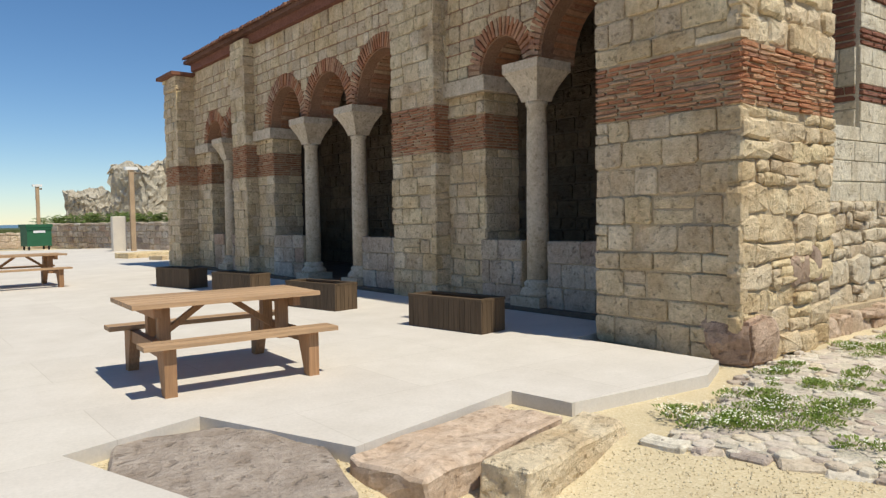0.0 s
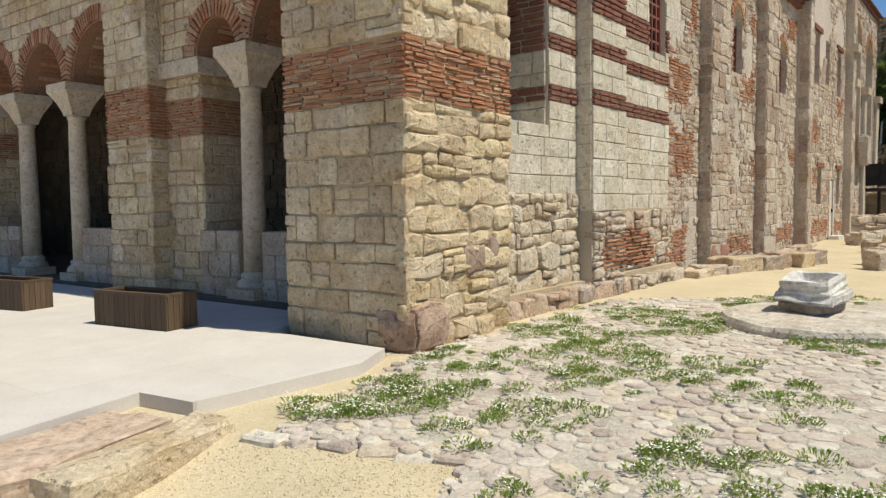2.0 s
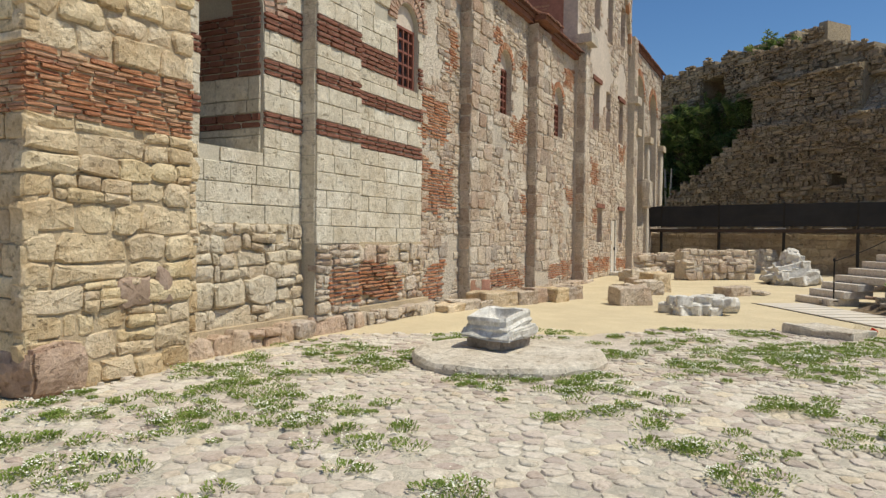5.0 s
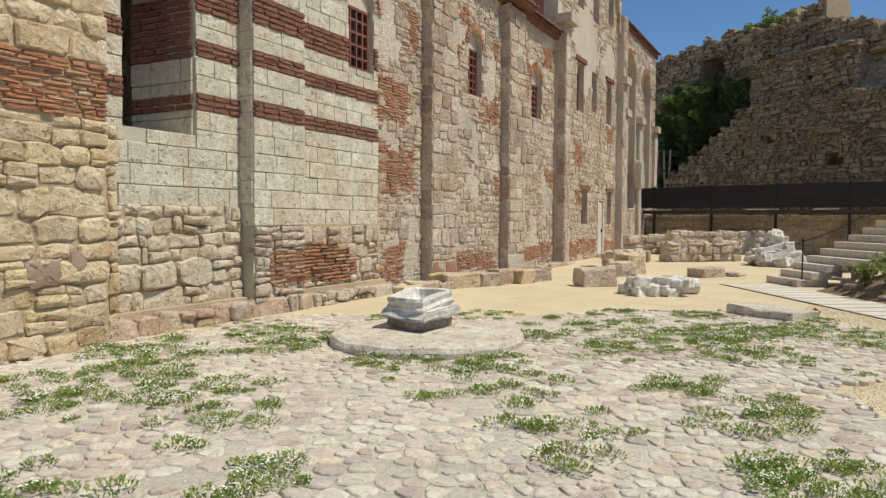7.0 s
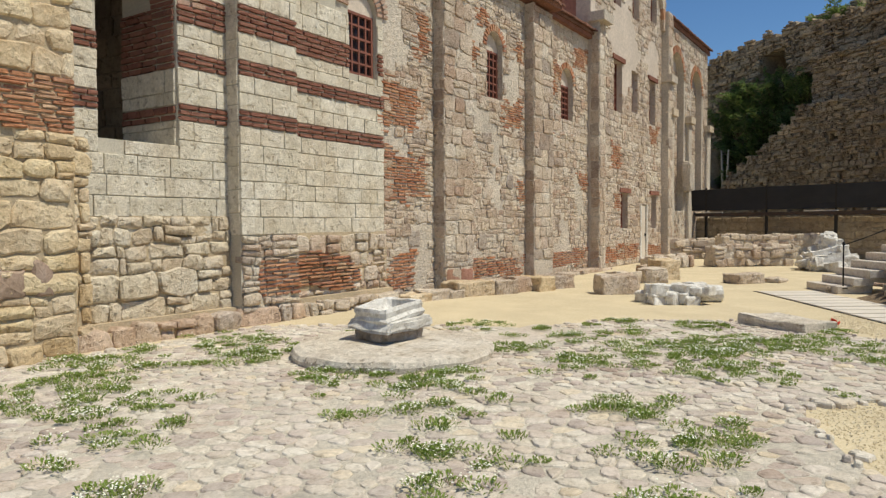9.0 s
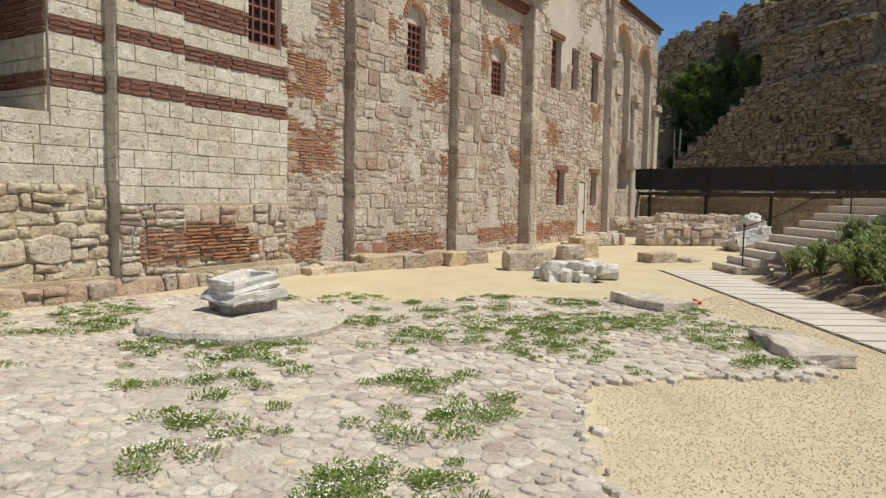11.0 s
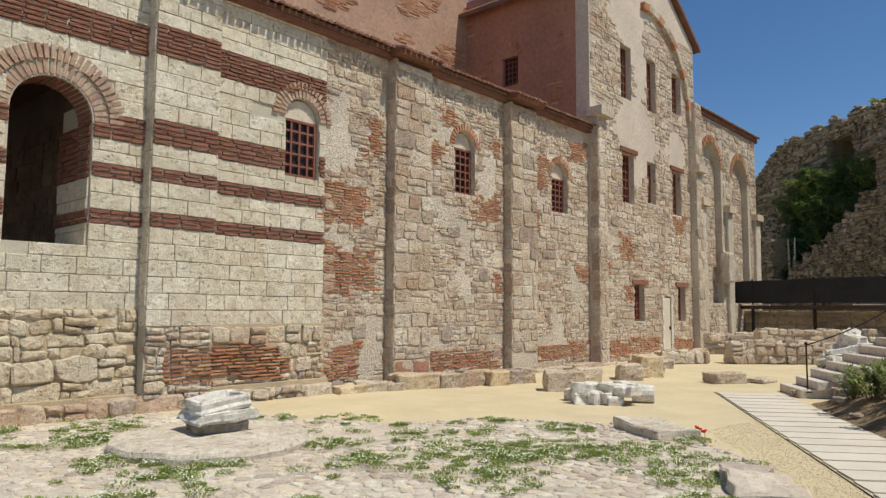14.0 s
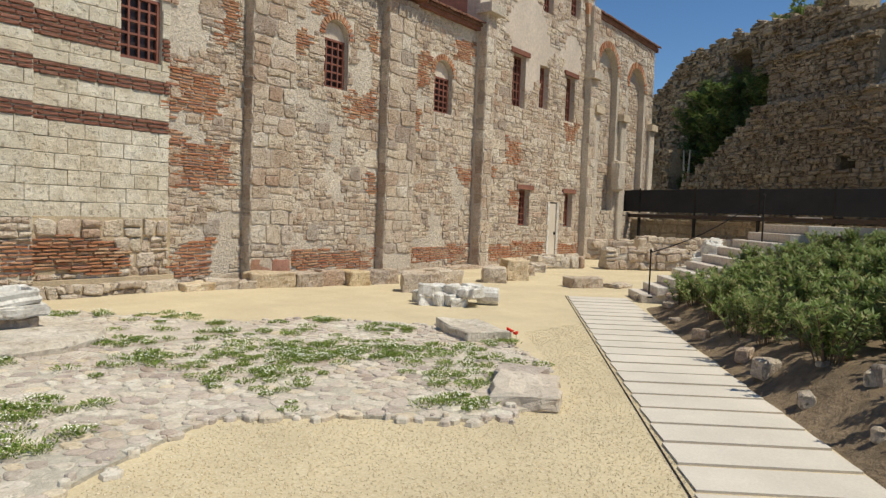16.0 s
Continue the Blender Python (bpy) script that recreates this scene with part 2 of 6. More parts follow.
def mesh_ob(name, verts, faces, mat, parent=None, m=None, smooth=False, label=""):
    d = bpy.data.meshes.new(name)
    d.from_pydata([tuple(v) for v in verts], [], [tuple(f) for f in faces])
    if smooth:
        d.polygons.foreach_set("use_smooth", [True] * len(d.polygons))
    d.materials.append(mat)
    d.update()
    ob = new(name, d)
    ob.parent = parent
    if m is not None:
        ob.matrix_basis = m
    return tagged(ob, label)


def part(name, bm, mat, parent=None, label="", m=None, smooth=False):
    d = bpy.data.meshes.new(name)
    bmesh.ops.recalc_face_normals(bm, faces=bm.faces)
    bm.to_mesh(d)
    bm.free()
    if smooth:
        d.polygons.foreach_set("use_smooth", [True] * len(d.polygons))
    d.materials.append(mat)
    ob = new(name, d)
    ob.parent = parent
    if m is not None:
        ob.matrix_basis = m
    return tagged(ob, label)


def thing(name, m, label, category, group="", kind=""):
    return tagged(place(new(name), m), label, category, group, kind)


def place(ob, m):
    ob.matrix_basis = m
    return ob


def box(bm, x0, x1, y0, y1, z0, z1, m=None):
    vs = [Vector((x, y, z)) for z in (z0, z1) for x, y in ((x0, y0), (x1, y0), (x1, y1), (x0, y1))]
    if m is not None:
        vs = [m @ v for v in vs]
    v = [bm.verts.new(p) for p in vs]
    for f in ((3, 2, 1, 0), (4, 5, 6, 7), (0, 1, 5, 4), (1, 2, 6, 5), (2, 3, 7, 6), (3, 0, 4, 7)):
        bm.faces.new([v[i] for i in f])


def soft_box(x0, x1, y0, y1, z0, z1, r=0.01, seg=2, wob=0.0, cuts=0, seed=0):
    """A box with rounded edges, and with chipped, uneven sides if wob is given."""
    bm = bmesh.new()
    box(bm, x0, x1, y0, y1, z0, z1)
    if cuts:
        bmesh.ops.subdivide_edges(bm, edges=bm.edges[:], cuts=cuts, use_grid_fill=True)
    if r:
        es = [e for e in bm.edges if len(e.link_faces) == 2 and e.calc_face_angle(0) > 0.5]
        bmesh.ops.bevel(bm, geom=es, offset=r, segments=seg, affect='EDGES', clamp_overlap=True)
    if wob:
        for v in bm.verts:
            v.co += noise.noise_vector(v.co * 3.1 + Vector((seed * 7.3, seed, 0))) * wob + noise.noise_vector(v.co * 9 + Vector((seed, 0, 3))) * wob * .6
    return bm


def prism(poly, z0, z1):
    bm = bmesh.new()
    lo = [bm.verts.new((x, y, z0)) for x, y in poly]
    hi = [bm.verts.new((x, y, z1)) for x, y in poly]
    for tri in tessellate_polygon([[Vector((x, y, 0)) for x, y in poly]]):
        bm.faces.new([hi[i] for i in tri])
        bm.faces.new([lo[i] for i in tri[::-1]])
    for i in range(len(poly)):
        j = (i + 1) % len(poly)
        bm.faces.new((lo[i], lo[j], hi[j], hi[i]))
    return bm


def lathe(profile, n=20):
    """Rings of (radius, z) about the z axis."""
    bm = bmesh.new()
    rings = [[bm.verts.new((r * math.cos(2 * math.pi * k / n), r * math.sin(2 * math.pi * k / n), z)) for k in range(n)] for r, z in profile]
    for a, b in zip(rings, rings[1:]):
        for k in range(n):
            bm.faces.new((a[k], a[(k + 1) % n], b[(k + 1) % n], b[k]))
    bm.faces.new(rings[0][::-1])
    bm.faces.new(rings[-1])
    return bm


def inside(x, y, poly):
    hit = False
    for (x0, y0), (x1, y1) in zip(poly, poly[1:] + poly[:1]):
        if (y0 > y) != (y1 > y) and x < (x1 - x0) * (y - y0) / (y1 - y0) + x0:
            hit = not hit
    return hit


# stones of a wall face: local x along the wall, -y outwards, z up
def stone_shapes(n, edge, round_, bulge, seed, loose):
    """Unit stones of 40 triangles with worn edges and an uneven face."""
    r = random.Random(seed)
    out = []
    for _ in range(n):
        s = [-.5 + edge, 0, .5 - edge]
        vs, idx = [], {}
        for j in range(3):
            for i in range(3):
                idx[("f", i, j)] = len(vs)
                mid = bulge if (i == 1 and j == 1) else (bulge * .5 if i == 1 or j == 1 else 0)
                vs.append((s[i] + r.uniform(-1, 1) * loose * .5, -.5 - mid + r.uniform(-1, 1) * loose * .6, s[j] + r.uniform(-1, 1) * loose * .5))
        ring = [(0, 0), (1, 0), (2, 0), (2, 1), (2, 2), (1, 2), (0, 2), (0, 1)]
        o = [-.5, 0, .5]
        for lay, y in (("r", -.5 + round_), ("b", .5)):
            for i, j in ring:
                idx[(lay, i, j)] = len(vs)
                w = loose
                vs.append((o[i] + r.uniform(-w, w * .3) * (1 if i else -1), y + (r.uniform(-.06, .06) if lay == "r" else 0), o[j] + r.uniform(-w, w * .3) * (1 if j else -1)))
        for lay in ("r", "b"):
            for c in ((0, 0), (2, 0), (2, 2), (0, 2)):
                k = idx[(lay, *c)]
                x, y, z = vs[k]
                vs[k] = (x * (1 - edge * .45), y, z * (1 - edge * .45))
        fs = [(idx["f", i, j], idx["f", i + 1, j], idx["f", i + 1, j + 1], idx["f", i, j + 1]) for i in (0, 1) for j in (0, 1)]
        for a, b in zip(ring, ring[1:] + ring[:1]):
            fs.append((idx[("r", *a)], idx[("r", *b)], idx[("f", *b)], idx[("f", *a)]))
            fs.append((idx[("b", *a)], idx[("b", *b)], idx[("r", *b)], idx[("r", *a)]))
        out.append((np.array(vs), fs))
    return out


SHAPES = {"ashlar": stone_shapes(16, .06, .12, .02, 3, .085), "neat": stone_shapes(8, .022, .05, .004, 8, .012)}
# cut of worn stones: drift of the joints, corner rounding, width and depth of the worn edge, swell of the face, raggedness
CUTS = {"block": (.016, .13, .012, .012, .006, .022), "white": (.006, .05, .008, .007, .002, .010), "field": (.055, .22, .014, .012, .008, .055),
        "crag": (.065, .24, .022, .030, .016, .065), "city": (.070, .18, .028, .030, .012, .060)}
mesh_store = {}


def shared_stone(kind, i, mat, name):
    key = (kind, i, mat.name)
    if key not in mesh_store:
        vs, fs = SHAPES[kind][i]
        d = bpy.data.meshes.new(name)
        d.from_pydata([tuple(v) for v in vs], [], fs)
        d.materials.append(mat)
        mesh_store[key] = d
    return mesh_store[key]


def worn_stone(kind, a, b, c, d, y, depth, rnd, tilt):
    """One stone filling the cell (a, b, c, d) of a wall, its face at y: rounded corners, and sides that follow the drift of the joints."""
    drift, corner, bev, dep, swell, loose = CUTS[kind]
    w, h = b - a, d - c
    small = min(w, h)
    p = []
    for cx, cz, sx, sz in ((a, c, 1, 1), (b, c, -1, 1), (b, d, -1, -1), (a, d, 1, -1)):
        r = small * corner * rnd.uniform(.5, 1.5)
        k = r * .3
        three = [(cx, cz + sz * r), (cx + sx * k, cz + sz * k), (cx + sx * r, cz)]
        p += three if sx * sz > 0 else three[::-1]
        if w > .4 and len(p) in (3, 10):
            p.append(((a + b) / 2, cz))
    q = small * loose
    ring = []
    for x, z in p:
        e = noise.noise_vector(Vector((x * 2.6, z * 3.2, y * .1 + 5))) * drift
        ring.append((x + e.x + rnd.uniform(-q, q), z + e.y * .8 + rnd.uniform(-q, q)))
    n = len(ring)
    mx, mz = sum(v[0] for v in ring) / n, sum(v[1] for v in ring) / n
    tx, tz = rnd.uniform(-1, 1) * tilt * .017, rnd.uniform(-1, 1) * tilt * .017
    dep *= min(1, small / .2)
    k = 1 - 2 * min(bev, small * .22) / max(small, .02) * rnd.uniform(.7, 1.3)
    kx = 1 - (1 - k) * small / w
    kz = 1 - (1 - k) * small / h
    vs = [(x, y + depth, z) for x, z in ring]
    vs += [(x, y + dep + tx * (x - mx) + tz * (z - mz), z) for x, z in ring]
    vs += [(mx + (x - mx) * kx, y + tx * (x - mx) + tz * (z - mz) + rnd.uniform(-1, 1) * dep * .25, mz + (z - mz) * kz) for x, z in ring]
    vs.append((mx, y - swell * rnd.uniform(0, 1.6), mz))
    fs = []
    for i in range(n):
        j = (i + 1) % n
        fs += [(i, j, n + j, n + i), (n + i, n + j, 2 * n + j, 2 * n + i), (2 * n + i, 2 * n + j, 3 * n)]
    return vs, fs


def lay(rects, wall, kind, mat, name, proud, depth, rnd, singly=300, joint=0.012, y0=0.0, near=None, tilt=0.6, jitter=.012, side=None):
    """Lay stones (x0, x1, z0, z1) on a wall: the nearest ones as parts, the rest as one joined part."""
    if near is not None:
        rects = sorted(rects, key=near)
    side = joint if side is None else side
    joined_v, joined_f, base = [], [], 0
    for k, (a, b, c, d) in enumerate(rects):
        out = proud + rnd.uniform(-jitter, jitter)
        w, h = max(b - a - side, .02), max(d - c - joint, .015)
        if kind in CUTS:
            mx, mz = (a + b) / 2, (c + d) / 2
            vs, fs = worn_stone(kind, mx - w / 2, mx + w / 2, mz - h / 2, mz + h / 2, y0 - out, depth, rnd, tilt)
            if k < singly:
                me = bpy.data.meshes.new(name)
                me.from_pydata(vs, [], fs)
                me.materials.append(mat)
                new(name, me).parent = wall
                continue
            vs = np.array(vs)
        else:
            i = rnd.randrange(len(SHAPES[kind]))
            m = Matrix.LocRotScale(((a + b) / 2, y0 - out + depth / 2, (c + d) / 2), Euler((radians(rnd.uniform(-1, 1) * tilt), radians(rnd.uniform(-1, 1) * tilt), radians(rnd.uniform(-1, 1) * tilt))), Vector((w, depth, h)))
            if k < singly:
                ob = new(name, shared_stone(kind, i, mat, name))
                ob.parent = wall
                ob.matrix_basis = m
                continue
            vs, fs = SHAPES[kind][i]
            mm = np.array(m)
            vs = vs @ mm[:3, :3].T + mm[:3, 3]
        joined_v.append(vs)
        joined_f += [tuple(q + base for q in f) for f in fs]
        base += len(vs)
    if joined_v:
        tagged(mesh_ob(name + "_rest", np.concatenate(joined_v), joined_f, mat, wall), kind="stuff")


def courses(x0, x1, z0, z1, h, l, rnd, holes=(), split=0.0, wave=0.0):
    """Rows of stones with heights in h and lengths in l, cut at the holes (x0, x1, z0, z1)."""
    out, z = [], z0
    while z < z1 - h[0] * .4:
        hh = min(rnd.uniform(*h), z1 - z)
        if z1 - (z + hh) < h[0] * .5:
            hh = z1 - z
        x = x0 - rnd.uniform(0, l[0]) * .6
        while x < x1:
            ll = rnd.uniform(*l)
            a, b = max(x, x0), min(x + ll, x1)
            x += ll
            if x1 - b < l[0] * .35:
                b, x = x1, x1 + 1
            dz = rnd.uniform(-wave, wave)
            if rnd.random() < split:
                q = rnd.uniform(.4, .6)
                cells = [(a, b, z + dz, z + hh * q + dz), (a, b, z + hh * q + dz, z + hh + dz)]
            else:
                cells = [(a, b, z + dz, z + hh + dz)]
            for a1, b1, c1, d1 in cells:
                for p, q, r, s in holes:
                    if a1 < q and b1 > p and c1 < s and d1 > r:
                        left, right, low, high = p - a1, b1 - q, r - c1, d1 - s
                        best = max(left, right, low, high)
                        if best == left:
                            b1 = p
                        elif best == right:
                            a1 = q
                        elif best == low:
                            d1 = r
                        else:
                            c1 = s
                if b1 - a1 > .05 and d1 - c1 > .025:
                    out.append((a1, b1, c1, d1))
        z += hh
    return out


def rubble(x0, x1, z0, z1, rnd, holes=(), big=1.0, fine=.55):
    """Irregular masonry: broad blocks, some broken up into two or three rows of smaller stones."""
    out, z = [], z0
    while z < z1 - .1:
        hh = min(rnd.uniform(.22, .42) * big, z1 - z)
        if z1 - z - hh < .14:
            hh = z1 - z
        x = x0
        while x < x1:
            w = rnd.uniform(.34, 1.05) * big
            b = x1 if x1 - x - w < .2 else x + w
            if rnd.random() < fine or hh > .38 * big:
                cut = rnd.uniform(.35, .65)
                lev = [0, cut, 1] if rnd.random() < .75 else [0, .3, .64, 1]
                for c, d in zip(lev, lev[1:]):
                    out += courses(x, b, z + hh * c, z + hh * d, (hh * (d - c), hh * (d - c) + .001), (.2 * big, .55 * big), rnd, holes, 0, .0)
            else:
                out += courses(x, b, z, z + hh, (hh, hh + .001), (b - x, b - x + .01), rnd, holes)
            x = b
        z += hh
    return [(a, b, c + rnd.uniform(-.015, .015), d + rnd.uniform(-.015, .015)) for a, b, c, d in out]


def ragged(q, rnd, h, l, holes=()):
    """A patch of bricks with a worn outline."""
    a, b, c, d = q
    gx, gz = (b - a) * .12 + .1, (d - c) * .1
    out = []
    for e in courses(a - gx, b + gx, c - gz, d + gz, h, l, rnd, holes, 0, .006):
        u, v = ((e[0] + e[1]) - (a + b)) / (b - a), ((e[2] + e[3]) - (c + d)) / (d - c)
        if max(abs(u), abs(v)) + .55 * noise.noise(Vector((e[0] * 2.1, e[2] * 2.1, a))) < 1.0:
            out.append(e)
    return out


def shrink(q, k=.16):
    a, b, c, d = q
    return (a + (b - a) * k, b - (b - a) * k, c + (d - c) * k, d - (d - c) * k)


def panel(bm, x0, x1, z0, z1, y0, y1, holes=(), arches=()):
    """A wall slab between y0 and y1 with rectangular holes; an arch (xc, r, zs) opens the head of the hole beneath it."""
    rects = list(holes) + [(xc - r, xc + r, zs, zs + r) for xc, r, zs in arches]
    xs = sorted({x0, x1, *[min(max(v, x0), x1) for q in rects for v in q[:2]]})
    zs_ = sorted({z0, z1, *[min(max(v, z0), z1) for q in rects for v in q[2:]]})
    for a, b in zip(xs, xs[1:]):
        run = None
        for c, d in zip(zs_, zs_[1:]):
            u, v = (a + b) / 2, (c + d) / 2
            if any(p < u < q and r < v < s for p, q, r, s in rects):
                if run:
                    box(bm, a, b, y0, y1, *run)
                run = None
            else:
                run = (run[0], d) if run else (c, d)
        if run:
            box(bm, a, b, y0, y1, *run)
    for xc, r, zs in arches:
        k = 16
        for i in range(k):
            a0, a1 = math.pi * i / k, math.pi * (i + 1) / k
            p, q = (xc - r * math.cos(a0), zs + r * math.sin(a0)), (xc - r * math.cos(a1), zs + r * math.sin(a1))
            lo = [(p[0], p[1]), (q[0], q[1]), (q[0], zs + r), (p[0], zs + r)]
            f = [bm.verts.new((x, y0, z)) for x, z in lo]
            g = [bm.verts.new((x, y1, z)) for x, z in lo]
            bm.faces.new(f)
            bm.faces.new(g[::-1])
            bm.faces.new((f[0], g[0], g[1], f[1]))


def arch_ring(wall, xc, zs, r, thick, n, mat, name, proud, depth, rnd, y0=0.0, full=True):
    """Bricks on edge round an arch, each a part."""
    for i in range(n):
        a = math.pi * (i + .5) / n
        w = math.pi * (r + thick * .5) / n
        m = Matrix.Translation((xc - (r + thick / 2) * math.cos(a), y0 - proud + depth / 2 + rnd.uniform(-.008, .008), zs + (r + thick / 2) * math.sin(a))) @ Euler((0, -(math.pi / 2 - a) , 0)).to_matrix().to_4x4() @ Matrix.Diagonal((w * .66, depth, thick * .97, 1))
        ob = new(name, shared_stone("neat", i % 6, mat, name))
        ob.parent = wall
        ob.matrix_basis = m


def roof_tiles(parent, x0, x1, y_low, z_low, y_high, z_high, step=0.17, rows=1, mat=None):
    """Half-round cover tiles running down a lean-to roof, joined as one part."""
    vs, fs = [], []
    n = int((x1 - x0) / step)
    for i in range(n):
        xc = x0 + (i + .5) * (x1 - x0) / n
        rr = step * .42
        b = len(vs)
        wob = random.uniform(-.02, .02)
        for (y, z) in ((y_low + wob, z_low), (y_high, z_high)):
            for k in range(6):
                a = math.pi * k / 5
                vs.append((xc - rr * math.cos(a), y, z + rr * math.sin(a)))
        fs += [(b + k, b + k + 1, b + 7 + k, b + 6 + k) for k in range(5)]
        fs.append(tuple(b + k for k in range(5, -1, -1)))
    return tagged(mesh_ob("roof_tiles", vs, fs, mat or TILE, parent), kind="stuff")

# ---- ground ----
R = random.Random(11)
TERR = [(5.75, 3.42), (6.38, 3.68), (6.38, 5.5), (7.6, 5.6), (7.6, 22.3), (9.0, 24.0), (14, 42), (-40, 60), (-40, -12), (0.4, -12), (0.7, -3), (1.1, 1.5), (1.35, 3.3), (0.85, 4.9), (1.82, 5.2), (2.32, 3.82), (4.06, 4.19), (4.13, 3.6)]
COBBLES = [(5.7, 3.1), (4.15, 2.75), (4.55, 1.4), (3.8, 1.1), (3.0, 0.2), (2.2, -1.2), (2.3, -3.2), (4.2, -5.0), (6.0, -5.5), (8.0, -4.72), (9.0, -4.3), (10.2, -3.9), (10.9, -4.65), (11.5, -5.55), (12.3, -5.8), (13.9, -5.0), (15.4, -3.3), (15.0, -1.9), (14.3, -0.9), (13.2, -0.3), (12.3, 2.0), (11.4, 3.3), (8.6, 3.45), (6.6, 3.4)]


def ground_z(x, y):
    """The gravel lies a little deeper where it meets the old stones at the terrace."""
    d = math.hypot((x - 2.6) * .85, y - 2.6)
    k = min(1, max(0, (1.4 - d) / .9))
    return -.06 - .15 * k * k * (3 - 2 * k)


gx = [-1500, -400, -100, -30, -5] + [i * .2 for i in range(26)] + [6, 20, 60, 200, 1500]
gy = [-1500, -400, -100, -30, -5, -1] + [i * .2 for i in range(26)] + [6, 20, 60, 200, 1500]
gf = [(i * len(gy) + j, (i + 1) * len(gy) + j, (i + 1) * len(gy) + j + 1, i * len(gy) + j + 1) for i in range(len(gx) - 1) for j in range(len(gy) - 1)]
ground = tagged(mesh_ob("ground", [(x, y, ground_z(x, y)) for x in gx for y in gy], gf, GRAVEL, smooth=True), "yellow gravel ground", "ground", kind="structure")
terrace = tagged(part("terrace", prism(TERR, -0.4, 0.05), TERRACE), "pale concrete terrace with cut edges round old stones", "terrace", kind="structure")
bed = tagged(part("cobble_pavement", prism(COBBLES, -0.35, -0.030), DIRT), "old uneven cobble pavement with weeds in the joints", "pavement", kind="structure")
g = bmesh.new()
box(g, -1400, 1400, 130, 1400, -0.05, -0.03)
sea = tagged(part("sea", g, SEA), "distant blue sea below the horizon", "sea", kind="structure")

# ---- church, long south side ----
MW = Matrix.Translation((8, 4.13, 0)) @ Euler((0, 0, math.atan(-0.0406))).to_matrix().to_4x4()


def wall_part(name, label, bm, mat):
    return tagged(part(name, bm, mat, m=MW), label, "wall", kind="structure")


def grille(name, u, z, w, h, nx, ny, y, arch=False, mat=None, blind=0.25):
    """A window with an iron or timber lattice before dark glass, set y behind the wall face; a pale tympanum fills the arch."""
    t = tagged(new(name), "red-brown barred window set in a stone wall", "window", "church windows", "structure")
    t.matrix_basis = MW @ Matrix.Translation((u, y, z))
    mat = mat or RUST
    g = bmesh.new()
    box(g, -.5 * w, .5 * w, .10, .14, 0, h)
    part("pane", g, GLASSY, t)
    g = bmesh.new()
    f = .05
    for q in ((-.5 * w, -.5 * w + f, 0, h), (.5 * w - f, .5 * w, 0, h), (-.5 * w + f, .5 * w - f, 0, f), (-.5 * w + f, .5 * w - f, h - f, h)):
        box(g, q[0], q[1], .02, .09, q[2], q[3])
    part("window_frame", g, mat, t)
    for i in range(1, nx):
        x = -.5 * w + w * i / nx
        part("bar", soft_box(x - .02, x + .02, .03, .062, f, h - f, .005, 1), mat, t)
    for j in range(1, ny):
        zz = h * j / ny
        part("bar", soft_box(-.5 * w + f, .5 * w - f, .036, .068, zz - .02, zz + .02, .005, 1), mat, t)
    if arch:
        g = bmesh.new()
        r = w / 2
        c = [(r * math.cos(math.pi * i / 12), r * math.sin(math.pi * i / 12)) for i in range(13)]
        a = [g.verts.new((x, .03, h + zz)) for x, zz in c]
        g.faces.new(a)
        b = [g.verts.new((x, .12, h + zz)) for x, zz in c]
        g.faces.new(b[::-1])
        part("tympanum", g, PATCHY, t, "pale plastered arch panel")
    return t


# white ashlar part with brick bands
AR = (1.93, .60, 4.62)           # arched opening: middle, radius, springing
W1 = (6.66, .42, 5.52)           # arched window
holes = [(AR[0] - AR[1], AR[0] + AR[1], 2.62, AR[2]), (W1[0] - W1[1], W1[0] + W1[1], 4.30, W1[2])]
g = bmesh.new()
panel(g, .55, 7.25, -.1, 7.7, 0, .55, holes, (AR, W1))
box(g, 3.39, 4.6, -.28, 0, 0, 7.7)
wall_white = wall_part("wall_south_white", "white ashlar church wall with red brick bands", g, PALE_MORTAR)
bands = [(2.98, 3.22), (3.74, 3.97), (4.38, 4.80), (5.92, 6.45)]
gaps = [(1.33, 2.98), (3.22, 3.74), (3.97, 4.38), (4.80, 5.92), (6.45, 7.6)]


def clear_of_rings(q):
    """True for a stone that stays outside the arch rings above their springing."""
    for (xc, r, zs), band in ((AR, .34), (W1, .22)):
        if q[3] > zs + .03 and abs((q[0] + q[1]) / 2 - xc) < r + band + .6:
            near_x = min(max(xc, q[0]), q[1])
            near_z = max(zs, q[2])
            mid = math.hypot((q[0] + q[1]) / 2 - xc, (q[2] + q[3]) / 2 - zs)
            if mid < r + band or math.hypot(near_x - xc, near_z - zs) < r + .06:
                return False
    return True


PIL1 = (3.39, 4.6)
near_arch = lambda q: abs(q[0] - 3.5) + abs(q[2] - 2.0)
flat, proud = [], []
for z0, z1 in gaps:
    n = max(1, round((z1 - z0) / .255))
    for k in range(n):
        za, zb = z0 + (z1 - z0) * k / n, z0 + (z1 - z0) * (k + 1) / n
        for x0, x1 in ((.6, PIL1[0]), (PIL1[1], 7.25)):
            flat += courses(x0, x1, za, zb, (zb - za, zb - za + .001), (.38, .95), R, holes)
        proud += courses(PIL1[0], PIL1[1], za, zb, (zb - za, zb - za + .001), (.4, .85), R)
flat = [q for q in flat if q[3] - q[2] > .1 and clear_of_rings(q)]
lay(flat, wall_white, "white", WHITE, "stone_block", .03, .12, R, 260, .011, near=near_arch, tilt=.3, jitter=.007)
lay(proud, wall_white, "white", WHITE, "stone_block", .03, .12, R, 120, .011, y0=-.28, near=near_arch, tilt=.3, jitter=.007)
bf, bp = [], []
